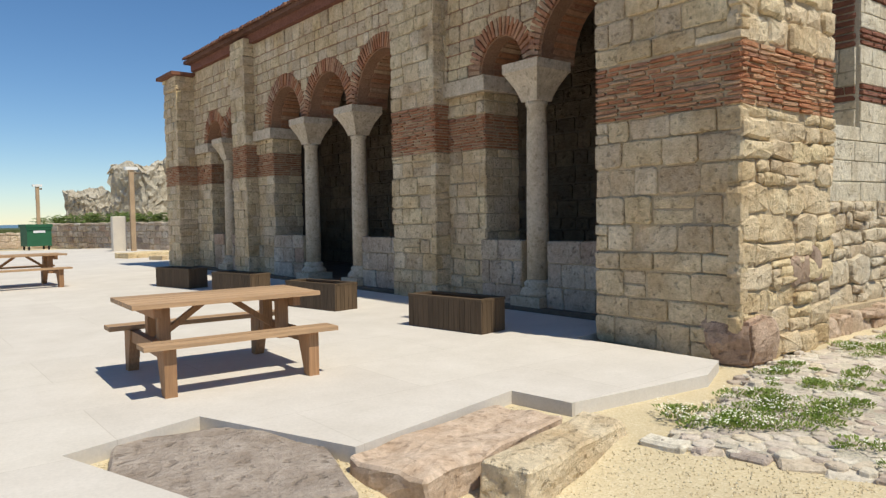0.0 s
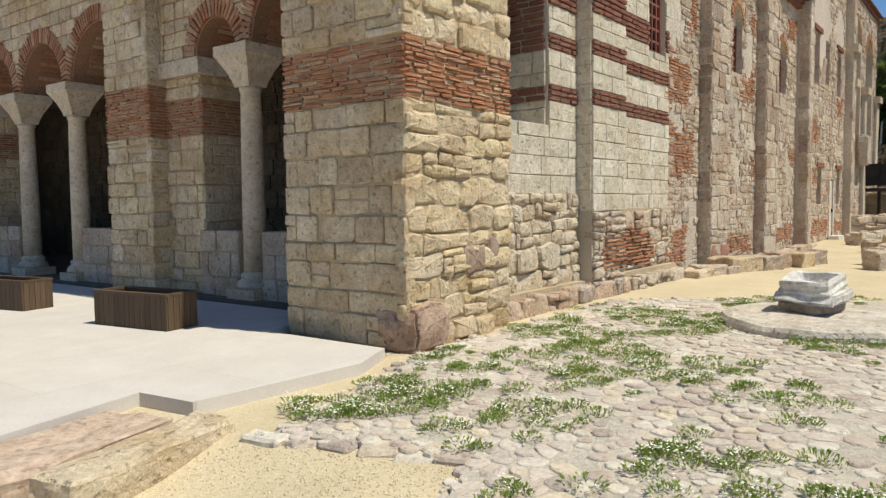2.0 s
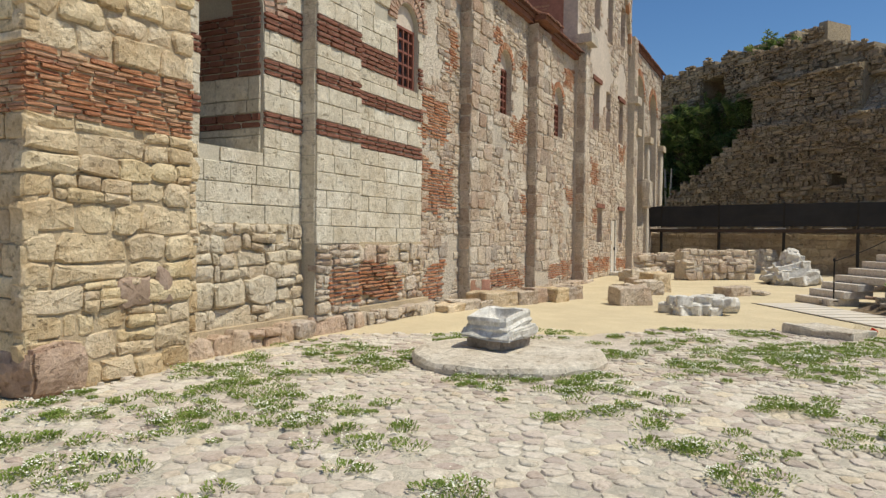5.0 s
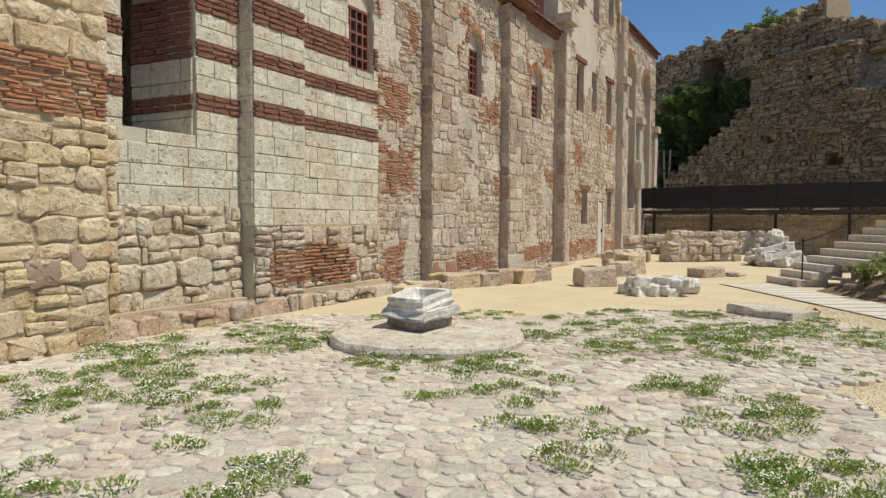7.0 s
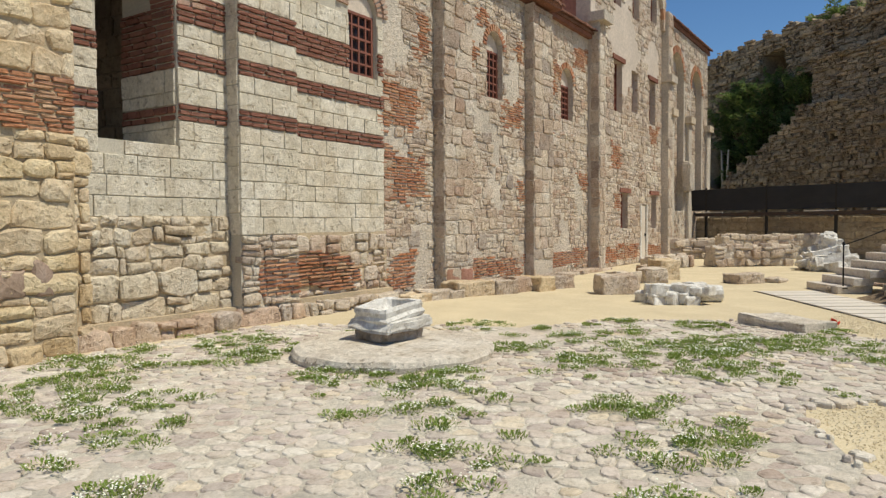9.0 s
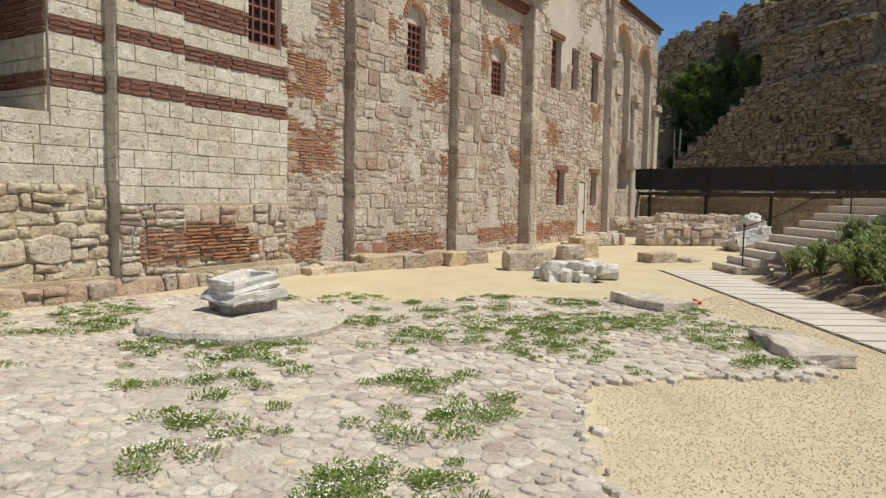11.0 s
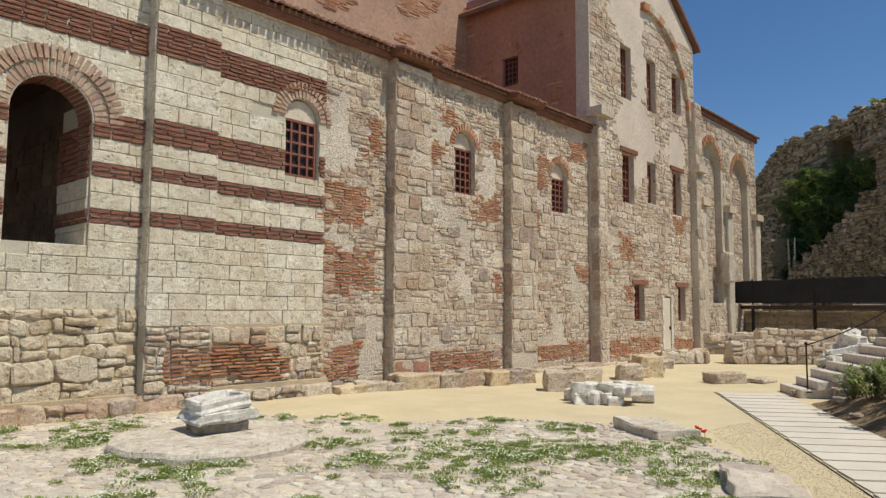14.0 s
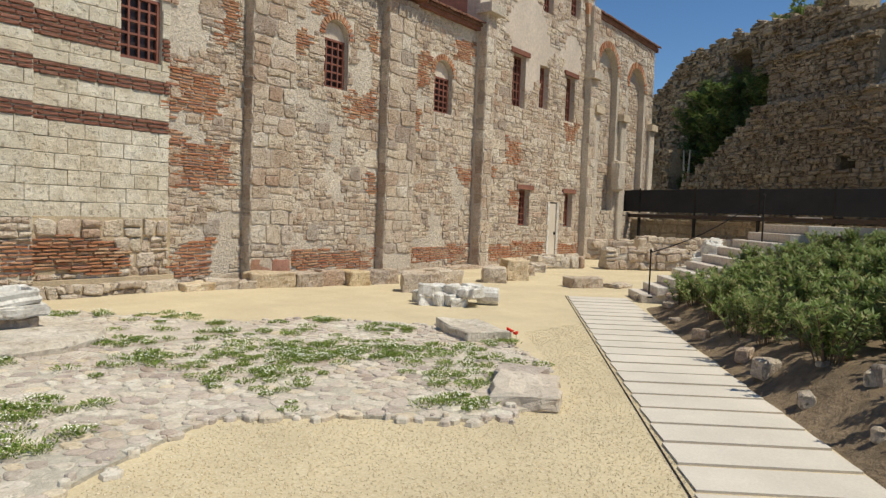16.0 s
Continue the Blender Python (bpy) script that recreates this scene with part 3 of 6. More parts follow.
for z0, z1 in bands:
    n = max(2, round((z1 - z0) / .08))
    for k in range(n):
        za, zb = z0 + (z1 - z0) * k / n, z0 + (z1 - z0) * (k + 1) / n
        for x0, x1 in ((.6, PIL1[0]), (PIL1[1], 7.25)):
            bf += courses(x0, x1, za, zb, (zb - za, zb - za + .001), (.3, .36), R, holes)
        bp += courses(PIL1[0], PIL1[1], za, zb, (zb - za, zb - za + .001), (.3, .36), R)
lay([q for q in bf if clear_of_rings(q)], wall_white, "ashlar", DARKBRICK, "brick", .045, .12, R, 200, .024, near=near_arch, jitter=.010, tilt=.35, side=.008)
lay(bp, wall_white, "ashlar", DARKBRICK, "brick", .045, .12, R, 100, .024, y0=-.28, near=near_arch, jitter=.010, tilt=.35, side=.008)
# bricks beside the arch, and the two arch rings
arch_ring(wall_white, AR[0], AR[2], AR[1] + .02, .22, 24, PALEBRICK, "brick", .02, .16, R)
arch_ring(wall_white, AR[0], AR[2], AR[1] + .25, .24, 30, PALEBRICK, "brick", .05, .14, R)
arch_ring(wall_white, W1[0], W1[2], W1[1] + .01, .16, 17, PALEBRICK, "brick", .03, .14, R)
arch_ring(wall_white, W1[0], W1[2], W1[1] + .18, .15, 22, PALEBRICK, "brick", .05, .14, R)
for k in range(26):
    a_ = math.pi * (k + .5) / 26
    ob = new("soffit_brick", shared_stone("ashlar", k % 12, DARKBRICK, "soffit_brick"))
    ob.parent = wall_white
    ob.matrix_basis = Matrix.Translation((AR[0] - (AR[1] + .005) * math.cos(a_), .3, AR[2] + (AR[1] + .005) * math.sin(a_))) @ Euler((0, -(math.pi / 2 - a_), 0)).to_matrix().to_4x4() @ Matrix.Diagonal((math.pi * AR[1] / 26 * .8, .5, .05, 1))
# deep right-hand reveal of the arched opening: blocks below, bricks above
reveal = tagged(new("wall_reveal"), "stone and brick reveal of the arched opening", "wall", kind="structure")
reveal.matrix_basis = MW @ Matrix.Translation((AR[0] + AR[1], .55, 0)) @ Euler((0, 0, radians(-90))).to_matrix().to_4x4()
g = bmesh.new()
box(g, -.75, 0, .02, .25, 2.55, 5.0)
part("core", g, PALE_MORTAR, reveal)
lay(courses(-.75, .52, 2.62, 3.72, (.25, .26), (.5, .7), R, [(-.8, 1, 2.98, 3.2)]), reveal, "white", WHITE, "stone_block", .03, .1, R, 60)
lay(courses(-.75, .52, 2.98, 3.2, (.09, .1), (.3, .36), R) + courses(-.75, .52, 3.72, AR[2], (.09, .1), (.3, .36), R), reveal, "ashlar", DARKBRICK, "brick", .03, .1, R, 120, .02)
grille("window_1", W1[0], 4.32, W1[1] * 2 - .02, W1[2] - 4.34, 4, 5, .06, True)

# rubble and old brick under the white courses
g = bmesh.new()
panel(g, .5, 7.3, -.12, 1.35, -.03, .3)
plinth = wall_part("wall_plinth", "weathered rubble and brick wall base", g, MORTAR)
patch = [(4.45, 6.25, .3, .98), (7.3, 8.9, .1, .7)]
g = bmesh.new()
panel(g, .5, 3.39, 1.3, 1.62, -.03, .1)
part("upper_core", g, MORTAR, plinth)
left = rubble(.6, 3.39, .2, 1.62, R, [], .95, .45)
lay([q for q in left if R.random() > .04], plinth, "crag", PALELIME, "stone", .05, .2, R, 150, .014, y0=-.03, jitter=.035, tilt=5)
lay(courses(3.39, 7.25, .98, 1.33, (.33, .36), (.26, .5), R, [], .12, .01), plinth, "crag", RUBBLE, "stone", .05, .18, R, 60, .03, y0=-.03, jitter=.03, tilt=4)
lay(rubble(4.6, 7.25, .12, .98, R, [shrink(patch[0], .08)], .8), plinth, "crag", RUBBLE, "stone", .04, .18, R, 160, .02, y0=-.03, jitter=.03, tilt=4)
lay(rubble(3.39, 4.6, .12, 1.33, R, [(3.75, 4.7, .35, .95)], .8), plinth, "crag", RUBBLE, "stone", .05, .18, R, 60, .02, y0=-.28, jitter=.03, tilt=4)
lay(ragged(patch[0], R, (.058, .07), (.2, .4)), plinth, "ashlar", BRICK, "brick", .06, .14, R, 150, .026, y0=-.03, jitter=.03, tilt=.8, side=.012)
lay(courses(3.7, 4.62, .35, .95, (.058, .07), (.15, .3), R), plinth, "ashlar", BRICK, "brick", .04, .14, R, 60, .028, y0=-.28, jitter=.03, tilt=1.2, side=.012)
# rough pinkish footing that swells out at the foot of the wall
g = bmesh.new()
for k in range(2):
    box(g, .4, 7.3, -.3 + .12 * k, 0, -.12, .12 + .12 * k)
part("footing_core", g, MORTAR, plinth)
lay(rubble(.4, 4.7, -.1, .2, R, [], 1.0, .25), plinth, "crag", PINKISH, "stone", .05, .3, R, 40, .016, y0=-.32, jitter=.05, tilt=8)
lay(rubble(4.7, 7.3, -.1, .16, R, [], .8, .3), plinth, "crag", RUBBLE, "stone", .05, .3, R, 40, .016, y0=-.3, jitter=.05, tilt=8)

# rubble part
PILS = [(9.05, 10.25), (13.5, 14.7)]
W2, W3 = (11.83, .42, 5.86), (16.35, .46, 5.72)
holes2 = [(w[0] - w[1], w[0] + w[1], 4.62, w[2]) for w in (W2, W3)]
NICHE = (10.28, 10.54, 3.55, 3.92)
g = bmesh.new()
panel(g, 7.25, 18.1, -.1, 7.45, 0, .6, holes2 + [NICHE], (W2, W3))
box(g, NICHE[0], NICHE[1], .2, .5, NICHE[2], NICHE[3])
for a, b in PILS:
    box(g, a, b, -.28, 0, -.1, 7.35)
wall_rubble = wall_part("wall_south_rubble", "weathered rubble church wall patched with red brick", g, OLD_MORTAR)
patches = [(13.0, 13.45, 2.0, 2.6), (8.4, 8.95, 5.0, 6.0), (16.8, 17.9, 6.3, 7.0), (11.0, 11.5, 6.3, 6.8), (17.2, 18.0, 2.6, 3.1), (7.3, 8.95, 1.95, 3.0), (7.3, 8.6, 3.35, 4.5), (10.3, 13.4, .12, .62), (14.75, 18.05, .15, .66), (12.3, 13.35, 3.95, 4.75), (14.75, 15.3, 3.9, 4.6), (14.75, 15.6, 5.2, 6.2), (12.9, 13.4, 5.7, 6.4), (7.4, 8.3, .1, .9), (10.3, 10.9, 5.2, 5.8)]
ring2 = [(w[0] - w[1] - .2, w[0] + w[1] + .2, w[2], w[2] + w[1] + .2) for w in (W2, W3)]
near_mid = lambda q: abs(q[0] - 10) + abs(q[2] - 2.2)
rub = []
for x0, x1 in ((7.25, 9.05), (10.25, 13.5), (14.7, 18.1)):
    rub += rubble(x0, x1, -.05, 7.42, R, holes2 + ring2 + [shrink(q) for q in patches] + [NICHE], .8)
rub = [q for q in rub if noise.noise(Vector((q[0] * .9, q[2] * .9, 2))) > -.22]
lay(rub, wall_rubble, "field", RUBBLE, "stone", .02, .14, R, 290, .008, near=near_mid, jitter=.016, tilt=3)
pil = []
for a, b in PILS:
    pil += courses(a, b, -.05, 7.35, (.24, .48), (.35, .7), R, [(a, b, .1, .5)] if a > 12 else [], .25, .01)
lay(pil, wall_rubble, "field", RUBBLE, "pilaster_stone", .03, .14, R, 150, .02, y0=-.28, jitter=.015, tilt=1.5)
for a, z0, d in ((PIL1[0], 1.33, .28), (PILS[0][0], -.05, .28), (PILS[1][0], -.05, .28), (18.05, -.05, .3)):
    e = new("pilaster_side")
    e.parent = wall_rubble
    e.matrix_basis = Matrix.Translation((a, (-.1 if a > 18 else 0), 0)) @ Euler((0, 0, radians(-90))).to_matrix().to_4x4()
    lay(courses(0, d, z0, 7.4, (.25, .45), (.3, .5), R), e, "field" if a > 5 else "white", WHITE if a < 5 else RUBBLE, "stone", .012, .1, R, 40, .014, jitter=.006)
pb = []
for q in patches:
    pb += ragged(q, R, (.055, .075), (.16, .36), holes2)
pb += courses(9.05, 10.25, .12, .5, (.1, .16), (.3, .5), R)
lay([q for q in pb if q[1] < 9.05 or q[0] > 10.2], wall_rubble, "ashlar", BRICK, "brick", .025, .12, R, 250, .022, near=near_mid, jitter=.014, tilt=.9, side=.01)
for w in (W2, W3):
    arch_ring(wall_rubble, w[0], w[2], w[1] + .01, .17, 15, BRICK, "arch_brick", .03, .14, R)
grille("window_2", W2[0], 4.64, W2[1] * 2 - .02, W2[2] - 4.66, 4, 6, .12, True)
grille("window_3", W3[0], 4.64, W3[1] * 2 - .02, W3[2] - 4.66, 4, 6, .12, True)

# odd grey and reddish stones
lay([(10.95, 11.3, .85, 1.3), (8.05, 8.5, 1.0, 1.36), (6.5, 6.95, .7, .98), (12.4, 12.8, 2.4, 2.75), (8.2, 8.5, 6.3, 6.6)], wall_rubble, "field", BASALT, "grey_stone", .03, .14, R, 9, .01)
lay([(9.08, 9.62, .12, .5), (9.64, 10.2, .1, .46)], wall_rubble, "field", stone_mat("red_stone", [(.42, .22, .16), (.46, .27, .19)], 20, 2), "red_stone", .05, .14, R, 9, .01, y0=-.28)

# aisle roof with its tiled eave
g = bmesh.new()
for a, b, c in ((0.3, 18.1, 7.62),):
    vs = [g.verts.new(p) for p in ((a, -.22, c), (b, -.22, c), (b, 5.3, c + 1.2), (a, 5.3, c + 1.2), (a, -.22, c - .09), (b, -.22, c - .09), (b, 5.3, c + 1.1), (a, 5.3, c + 1.1))]
    for f in ((0, 1, 2, 3), (7, 6, 5, 4), (0, 4, 5, 1), (1, 5, 6, 2), (2, 6, 7, 3), (3, 7, 4, 0)):
        g.faces.new([vs[i] for i in f])
for a, b in [PIL1] + PILS:
    box(g, a - .1, b + .1, -.52, -.2, 7.45, 7.6)
aisle_roof = tagged(part("roof_aisle", g, TILE, m=MW), "red tile lean-to roof", "roof", kind="structure")
roof_tiles(aisle_roof, .3, 18.1, -.36, 7.6, 2.2, 8.15)
for a, b in [PIL1] + PILS:
    roof_tiles(aisle_roof, a - .12, b + .12, -.62, 7.54, -.2, 7.68)
g = bmesh.new()
box(g, .3, 18.1, -.16, .3, 7.42, 7.62)
part("cornice", g, DARKBRICK, aisle_roof, "red brick eaves course")
# nave wall above the aisle roof
g = bmesh.new()
panel(g, -2, 18.2, 7.0, 13.5, 5.2, 5.8)
nave = wall_part("wall_nave_upper", "upper nave wall of weathered red brick", g, plain_mat("old_brick_face", (.40, .255, .185), 9, .35, .6, .95, 0, .03, .7))
lay([q for q in courses(4, 18.1, 8.4, 13.3, (.08, .1), (.3, .6), R, [], .2, .01) if noise.noise(Vector((q[0] * .5, q[2] * .9, 6))) > .08], nave, "ashlar", BRICK, "brick", .012, .1, R, 0, .03, y0=5.2, jitter=.012)

# transept
holes3 = [(20.95, 21.75, 1.28, 2.58), (24.55, 25.3, 1.26, 2.6), (23.3, 23.9, -.1, 2.2),
          (20.2, 21.1, 5.4, 7.2), (22.15, 22.85, 5.6, 7.15), (24.3, 25.1, 5.4, 7.15),
          (20.2, 21.0, 9.15, 11.1), (22.25, 23.0, 9.1, 11.1), (24.45, 25.3, 9.5, 11.1)]
g = bmesh.new()
panel(g, 18.05, 26.6, -.1, 12.7, -.1, .4, holes3)
v = [g.verts.new(p) for p in ((18.05, -.1, 12.7), (26.6, -.1, 12.7), (22.3, -.1, 15.6), (18.05, .4, 12.7), (26.6, .4, 12.7), (22.3, .4, 15.6))]
for f in ((0, 1, 2), (5, 4, 3), (0, 3, 4, 1), (1, 4, 5, 2), (2, 5, 3, 0)):
    g.faces.new([v[i] for i in f])
transept = wall_part("wall_transept_south", "tall transept wall of rubble and flaking plaster", g, PATCHY)
tp = [(19.9, 20.9, 3.4, 4.3), (20.9, 23.2, .15, .7), (18.5, 20.9, .15, .7), (20.2, 20.9, 1.9, 2.6), (24.3, 25.4, 4.6, 5.35), (18.6, 19.3, 2.6, 3.2), (23.9, 26, .15, .6)]
st = rubble(18.1, 26.55, -.05, 5.4, R, holes3 + [shrink(q) for q in tp], .9) + [q for q in rubble(18.1, 26.55, 5.4, 12.6, R, holes3, .9) if noise.noise(Vector((q[0] * .45, q[2] * .45, 4))) > -.12]
lay(st, transept, "field", RUBBLE, "stone", .02, .12, R, 250, .015, y0=-.1, near=lambda q: q[2], jitter=.02, tilt=2)
tb = []
for q in tp:
    tb += ragged(q, R, (.07, .09), (.2, .36), holes3)
lay(tb, transept, "ashlar", BRICK, "brick", .03, .12, R, 80, .02, y0=-.1, jitter=.015)
g = bmesh.new()
box(g, 18.05, 18.6, -.4, -.1, -.1, 8.0)
box(g, 25.95, 26.6, -.4, -.1, -.1, 10.2)
part("pilaster", g, OLD_MORTAR, transept)
lay(courses(18.07, 18.58, -.05, 8.0, (.3, .5), (.3, .55), R), transept, "field", RUBBLE, "pilaster_stone", .02, .12, R, 40, .02, y0=-.4)
lay(courses(25.97, 26.58, -.05, 10.1, (.3, .5), (.3, .65), R), transept, "field", RUBBLE, "pilaster_stone", .02, .12, R, 40, .02, y0=-.4)
part("capital", soft_box(17.9, 18.75, -.62, -.05, 7.95, 8.25, .05), OLD_MORTAR, transept, "projecting stone capital")
part("capital", soft_box(25.85, 26.7, -.58, -.05, 7.3, 7.6, .05), OLD_MORTAR, transept)
# blind arch high in the gable
for i in range(26):
    a = math.pi * (i + .5) / 26
    m = Matrix.Translation((22.3 - 3.6 * math.cos(a), -.16, 9.4 + 3.6 * math.sin(a))) @ Euler((0, -(math.pi / 2 - a), 0)).to_matrix().to_4x4() @ Matrix.Diagonal((.5, .2, .3, 1))
    if a > math.pi * .45:
        ob = new("arch_stone", shared_stone("ashlar", i % 10, RUBBLE if i % 3 else BRICK, "arch_stone"))
        ob.parent, ob.matrix_basis = transept, m
for k, (a, b, c, d) in enumerate(holes3):
    if k == 2:
        continue
    grille("window_%d" % (k + 4), (a + b) / 2, c + .02, b - a - .02, d - c - .04, 4, 6, .08)
for k in (0, 1, 3, 5):
    a, b, c, d = holes3[k]
    part("lintel", soft_box(a - .2, b + .2, -.17, -.07, d, d + .16, .02), DARKBRICK, transept, "red brick lintel")
# pale door in the transept
door = tagged(new("door_1"), "narrow pale grey closed door with stone jambs", "door", kind="structure")
door.matrix_basis = MW @ Matrix.Translation((23.6, -.04, -.05))
part("leaf", soft_box(-.29, .29, -.05, .01, .0, 2.2, .01), plain_mat("pale_door_paint", (.62, .54, .44), 20, .1, .1), door)
for s in (-1, 1):
    part("jamb", soft_box(s * .38 - .08, s * .38 + .08, -.1, .1, 0, 2.25, .02), MARBLE, door)
part("threshold", soft_box(-.55, .55, -.45, -.1, .0, .12, .02), MARBLE, door)
part("handle", soft_box(.18, .24, -.1, -.05, 1.0, 1.12, .01), IRON, door)
# transept west side, red plaster
tw = tagged(new("wall_transept_west"), "weathered red plaster side wall with one window", "wall", kind="structure")
tw.matrix_basis = MW @ Matrix.Translation((18.1, 5.3, 0)) @ Euler((0, 0, radians(-90))).to_matrix().to_4x4()
g = bmesh.new()
panel(g, 0, 5.38, 7.0, 13.4, 0, .4, [(1.8, 2.5, 9.7, 10.75)])
part("plaster", g, PLASTER, tw)
arch_ring(tw, 2.15, 10.75, .36, .22, 13, BRICK, "arch_brick", .012, .1, R)
lay([q for q in courses(.1, 4.4, 8.0, 13.2, (.1, .14), (.3, .45), R, [(1.4, 2.9, 9.5, 11.5)]) if noise.noise(Vector((q[0] * .7, q[2] * .7, 1))) > .15], tw, "ashlar", BRICK, "brick", .006, .1, R, 120, .02)
wk = tagged(new("window_13"), "small barred window in red plaster wall", "window", kind="structure")
wk.matrix_basis = tw.matrix_basis @ Matrix.Translation((2.15, .1, 9.7))
g = bmesh.new()
box(g, -.35, .35, .12, .16, 0, 1.05)
part("pane", g, GLASSY, wk)
for i in range(5):
    part("bar", soft_box(-.33 + i * .165 - .015, -.33 + i * .165 + .015, .04, .07, 0, 1.05, 0), RUST, wk)
for j in range(5):
    part("bar", soft_box(-.35, .35, .05, .08, .1 + j * .2, .13 + j * .2, 0), RUST, wk)
# transept roof
g = bmesh.new()
for s in (-1, 1):
    e = 22.3 + s * 4.7
    p = [(22.3, -.3, 15.75), (e, -.3, 12.6), (e, 9, 12.6), (22.3, 9, 15.75)]
    lo = [g.verts.new(q) for q in p]
    hi = [g.verts.new((q[0], q[1], q[2] + .16)) for q in p]
    g.faces.new(lo)
    g.faces.new(hi)
    for i in range(4):
        g.faces.new((lo[i], lo[(i + 1) % 4], hi[(i + 1) % 4], hi[i]))
tagged(part("roof_transept", g, TILE, m=MW), "brown tile gable roof", "roof", kind="structure")

# east bay with blind arches
A1, A2 = (28.1, 1.05, 7.9), (31.5, 1.0, 7.7)
g = bmesh.new()
panel(g, 26.6, 33.7, -.1, 10.0, -.2, .1, [(a[0] - a[1], a[0] + a[1], 2.0, a[2]) for a in (A1, A2)], (A1, A2))
panel(g, 26.6, 33.7, -.1, 10.0, .1, .6)
east = wall_part("wall_east_bay", "rubble wall with tall blind arches", g, OLD_MORTAR)
hh = [(a[0] - a[1] - .25, a[0] + a[1] + .25, 2.0, a[2] + a[1] + .25) for a in (A1, A2)]
lay(rubble(26.65, 33.65, 0, 9.9, R, hh, .8), east, "field", RUBBLE, "stone", .02, .12, R, 120, .02, y0=-.2, jitter=.02)
lay([q for a in (A1, A2) for q in rubble(a[0] - a[1], a[0] + a[1], 2.0, a[2] + .4, R, [], .8)], east, "field", RUBBLE, "stone", .02, .12, R, 120, .02, y0=.1, jitter=.02)
for a in (A1, A2):
    arch_ring(east, a[0], a[2], a[1], .3, 21, BRICK, "arch_brick", .03, .2, R, y0=-.2)
for x in (26.8, 29.75, 33.4):
    part("pilaster", soft_box(x - .28, x + .28, -.36, -.19, -.05, 6.0, .03, 2, .04, 5, int(x)), OLD_MORTAR, east)
    part("capital", soft_box(x - .4, x + .4, -.5, -.16, 6.0, 6.3, .05), COLUMN, east, "worn stone capital")
part("pedestal", soft_box(28.8, 29.5, -.6, -.2, 2.9, 4.2, .06, 2, .06, 4, 3), OLD_MORTAR, east, "carved stone fragment fixed to the wall")
g = bmesh.new()
bmesh.ops.create_cube(g, size=1, matrix=Matrix.Translation((30.3, 2.55, 10.05)) @ Matrix.Diagonal((7.5, 5.6, .2, 1)))
er = tagged(part("roof_east_bay", g, TILE, m=MW), "dark tiled eave", "roof", kind="structure")
roof_tiles(er, 26.6, 34.0, -.42, 10.12, 2.2, 11.0)
g = bmesh.new()
panel(g, 0.0, 4.6, -.1, 10.0, 0, .4)
tagged(part("wall_east_end", g, OLD_MORTAR, m=MW @ Matrix.Translation((33.7, -.15, 0)) @ Euler((0, 0, radians(90))).to_matrix().to_4x4()), "plain rubble end wall", "wall", kind="structure")

# ---- front corner pier and the arcade ----


def masonry(name, label, x0, x1, y0, y1, z1, west, south, brick_z, singly=110, hrange=(.2, .34), ragged=False):
    """A pier with stones on its west and south sides and a band of thin bricks."""
    t = tagged(new(name), label, "pier", kind="structure")
    g = bmesh.new()
    box(g, x0, x1, y0, y1, -.1, z1)
    part("core", g, MORTAR, t)
    faces = []
    if west:
        e = new("west_face")
        e.matrix_basis = pose(x0, y1, 0, 0, 0, -90)
        faces.append((e, 0, y1 - y0))
    if south:
        e = new("south_face")
        e.matrix_basis = pose(x0, y0, 0)
        faces.append((e, 0, x1 - x0))
    for e, a, b in faces:
        e.parent = t
        rough = ragged and e.name.startswith("south")
        if rough:
            zlow, zz, k = [(a - .05, a + .62, -.06, .46)], .46, 0
            while zz < brick_z[0] - .1:
                hq = min(R.uniform(.2, .32), brick_z[0] - zz)
                lq = R.choice((.28, .36, .52, .62))
                zlow.append((a - .04, a + lq, zz, zz + hq))
                zlow += rubble(a + lq, b, zz, zz + hq, R, [], .85, .3)
                zz += hq
            zlow += courses(a + .62, b, -.06, .46, (.16, .3), (.25, .6), R, [], .2, .03)
        else:
            zlow = courses(a - .03, b + .03, -.02, brick_z[0], hrange, (.28, .62), R, [], .06, .006)
        zhigh = courses(a - .03, b + .03, brick_z[1], z1, hrange, (.28, .6), R, [], .05, .006)
        lay(zlow + zhigh, e, "crag" if rough else "block", LIME, "stone", .03 if not rough else .035, .14, R, singly, .018 if not rough else .008, near=lambda q: q[2], jitter=.022 if not rough else .03, tilt=2.2 if not rough else 4)
        lay(courses(a - .02, b + .02, *brick_z, (.042, .058), (.18, .4), R, [], 0, .004), e, "ashlar", BRICK, "brick", .03, .12, R, singly, .016, jitter=.018, tilt=1.5)
    return t


masonry("wall_corner_pier", "corner pier of yellow limestone with a ragged brick band", 6.7, 8.72, 3.63, 5.4, 5.6, True, True, (2.56, 3.2), 150, ragged=True)
g = bmesh.new()
box(g, 8.7, 9.0, 3.85, 4.3, -.1, 2.58)
jamb = tagged(part("wall_corner_join", g, MORTAR), "rubble joint between pier and wall", "wall", kind="structure")
je = new("south_face")
je.parent, je.matrix_basis = jamb, pose(8.7, 3.85, 0)
lay(courses(0, .35, 0, 2.58, (.15, .3), (.2, .35), R, [], .2, .01), je, "crag", LIME, "stone", .05, .14, R, 40, .02, jitter=.02, tilt=3)
ps = new("odd_stones")
ps.parent, ps.matrix_basis = jamb, pose(6.7, 3.63, 0)
lay([(.95, 1.42, .66, .98), (1.5, 1.75, .7, 1.1)], ps, "crag", stone_mat("brown_stone", [(.40, .30, .24), (.44, .33, .25)], 18, 2), "brown_stone", .05, .14, R, 9, .01)
g = soft_box(-.34, .34, -.32, .32, -.27, .27, .03, 2, 0, 5)
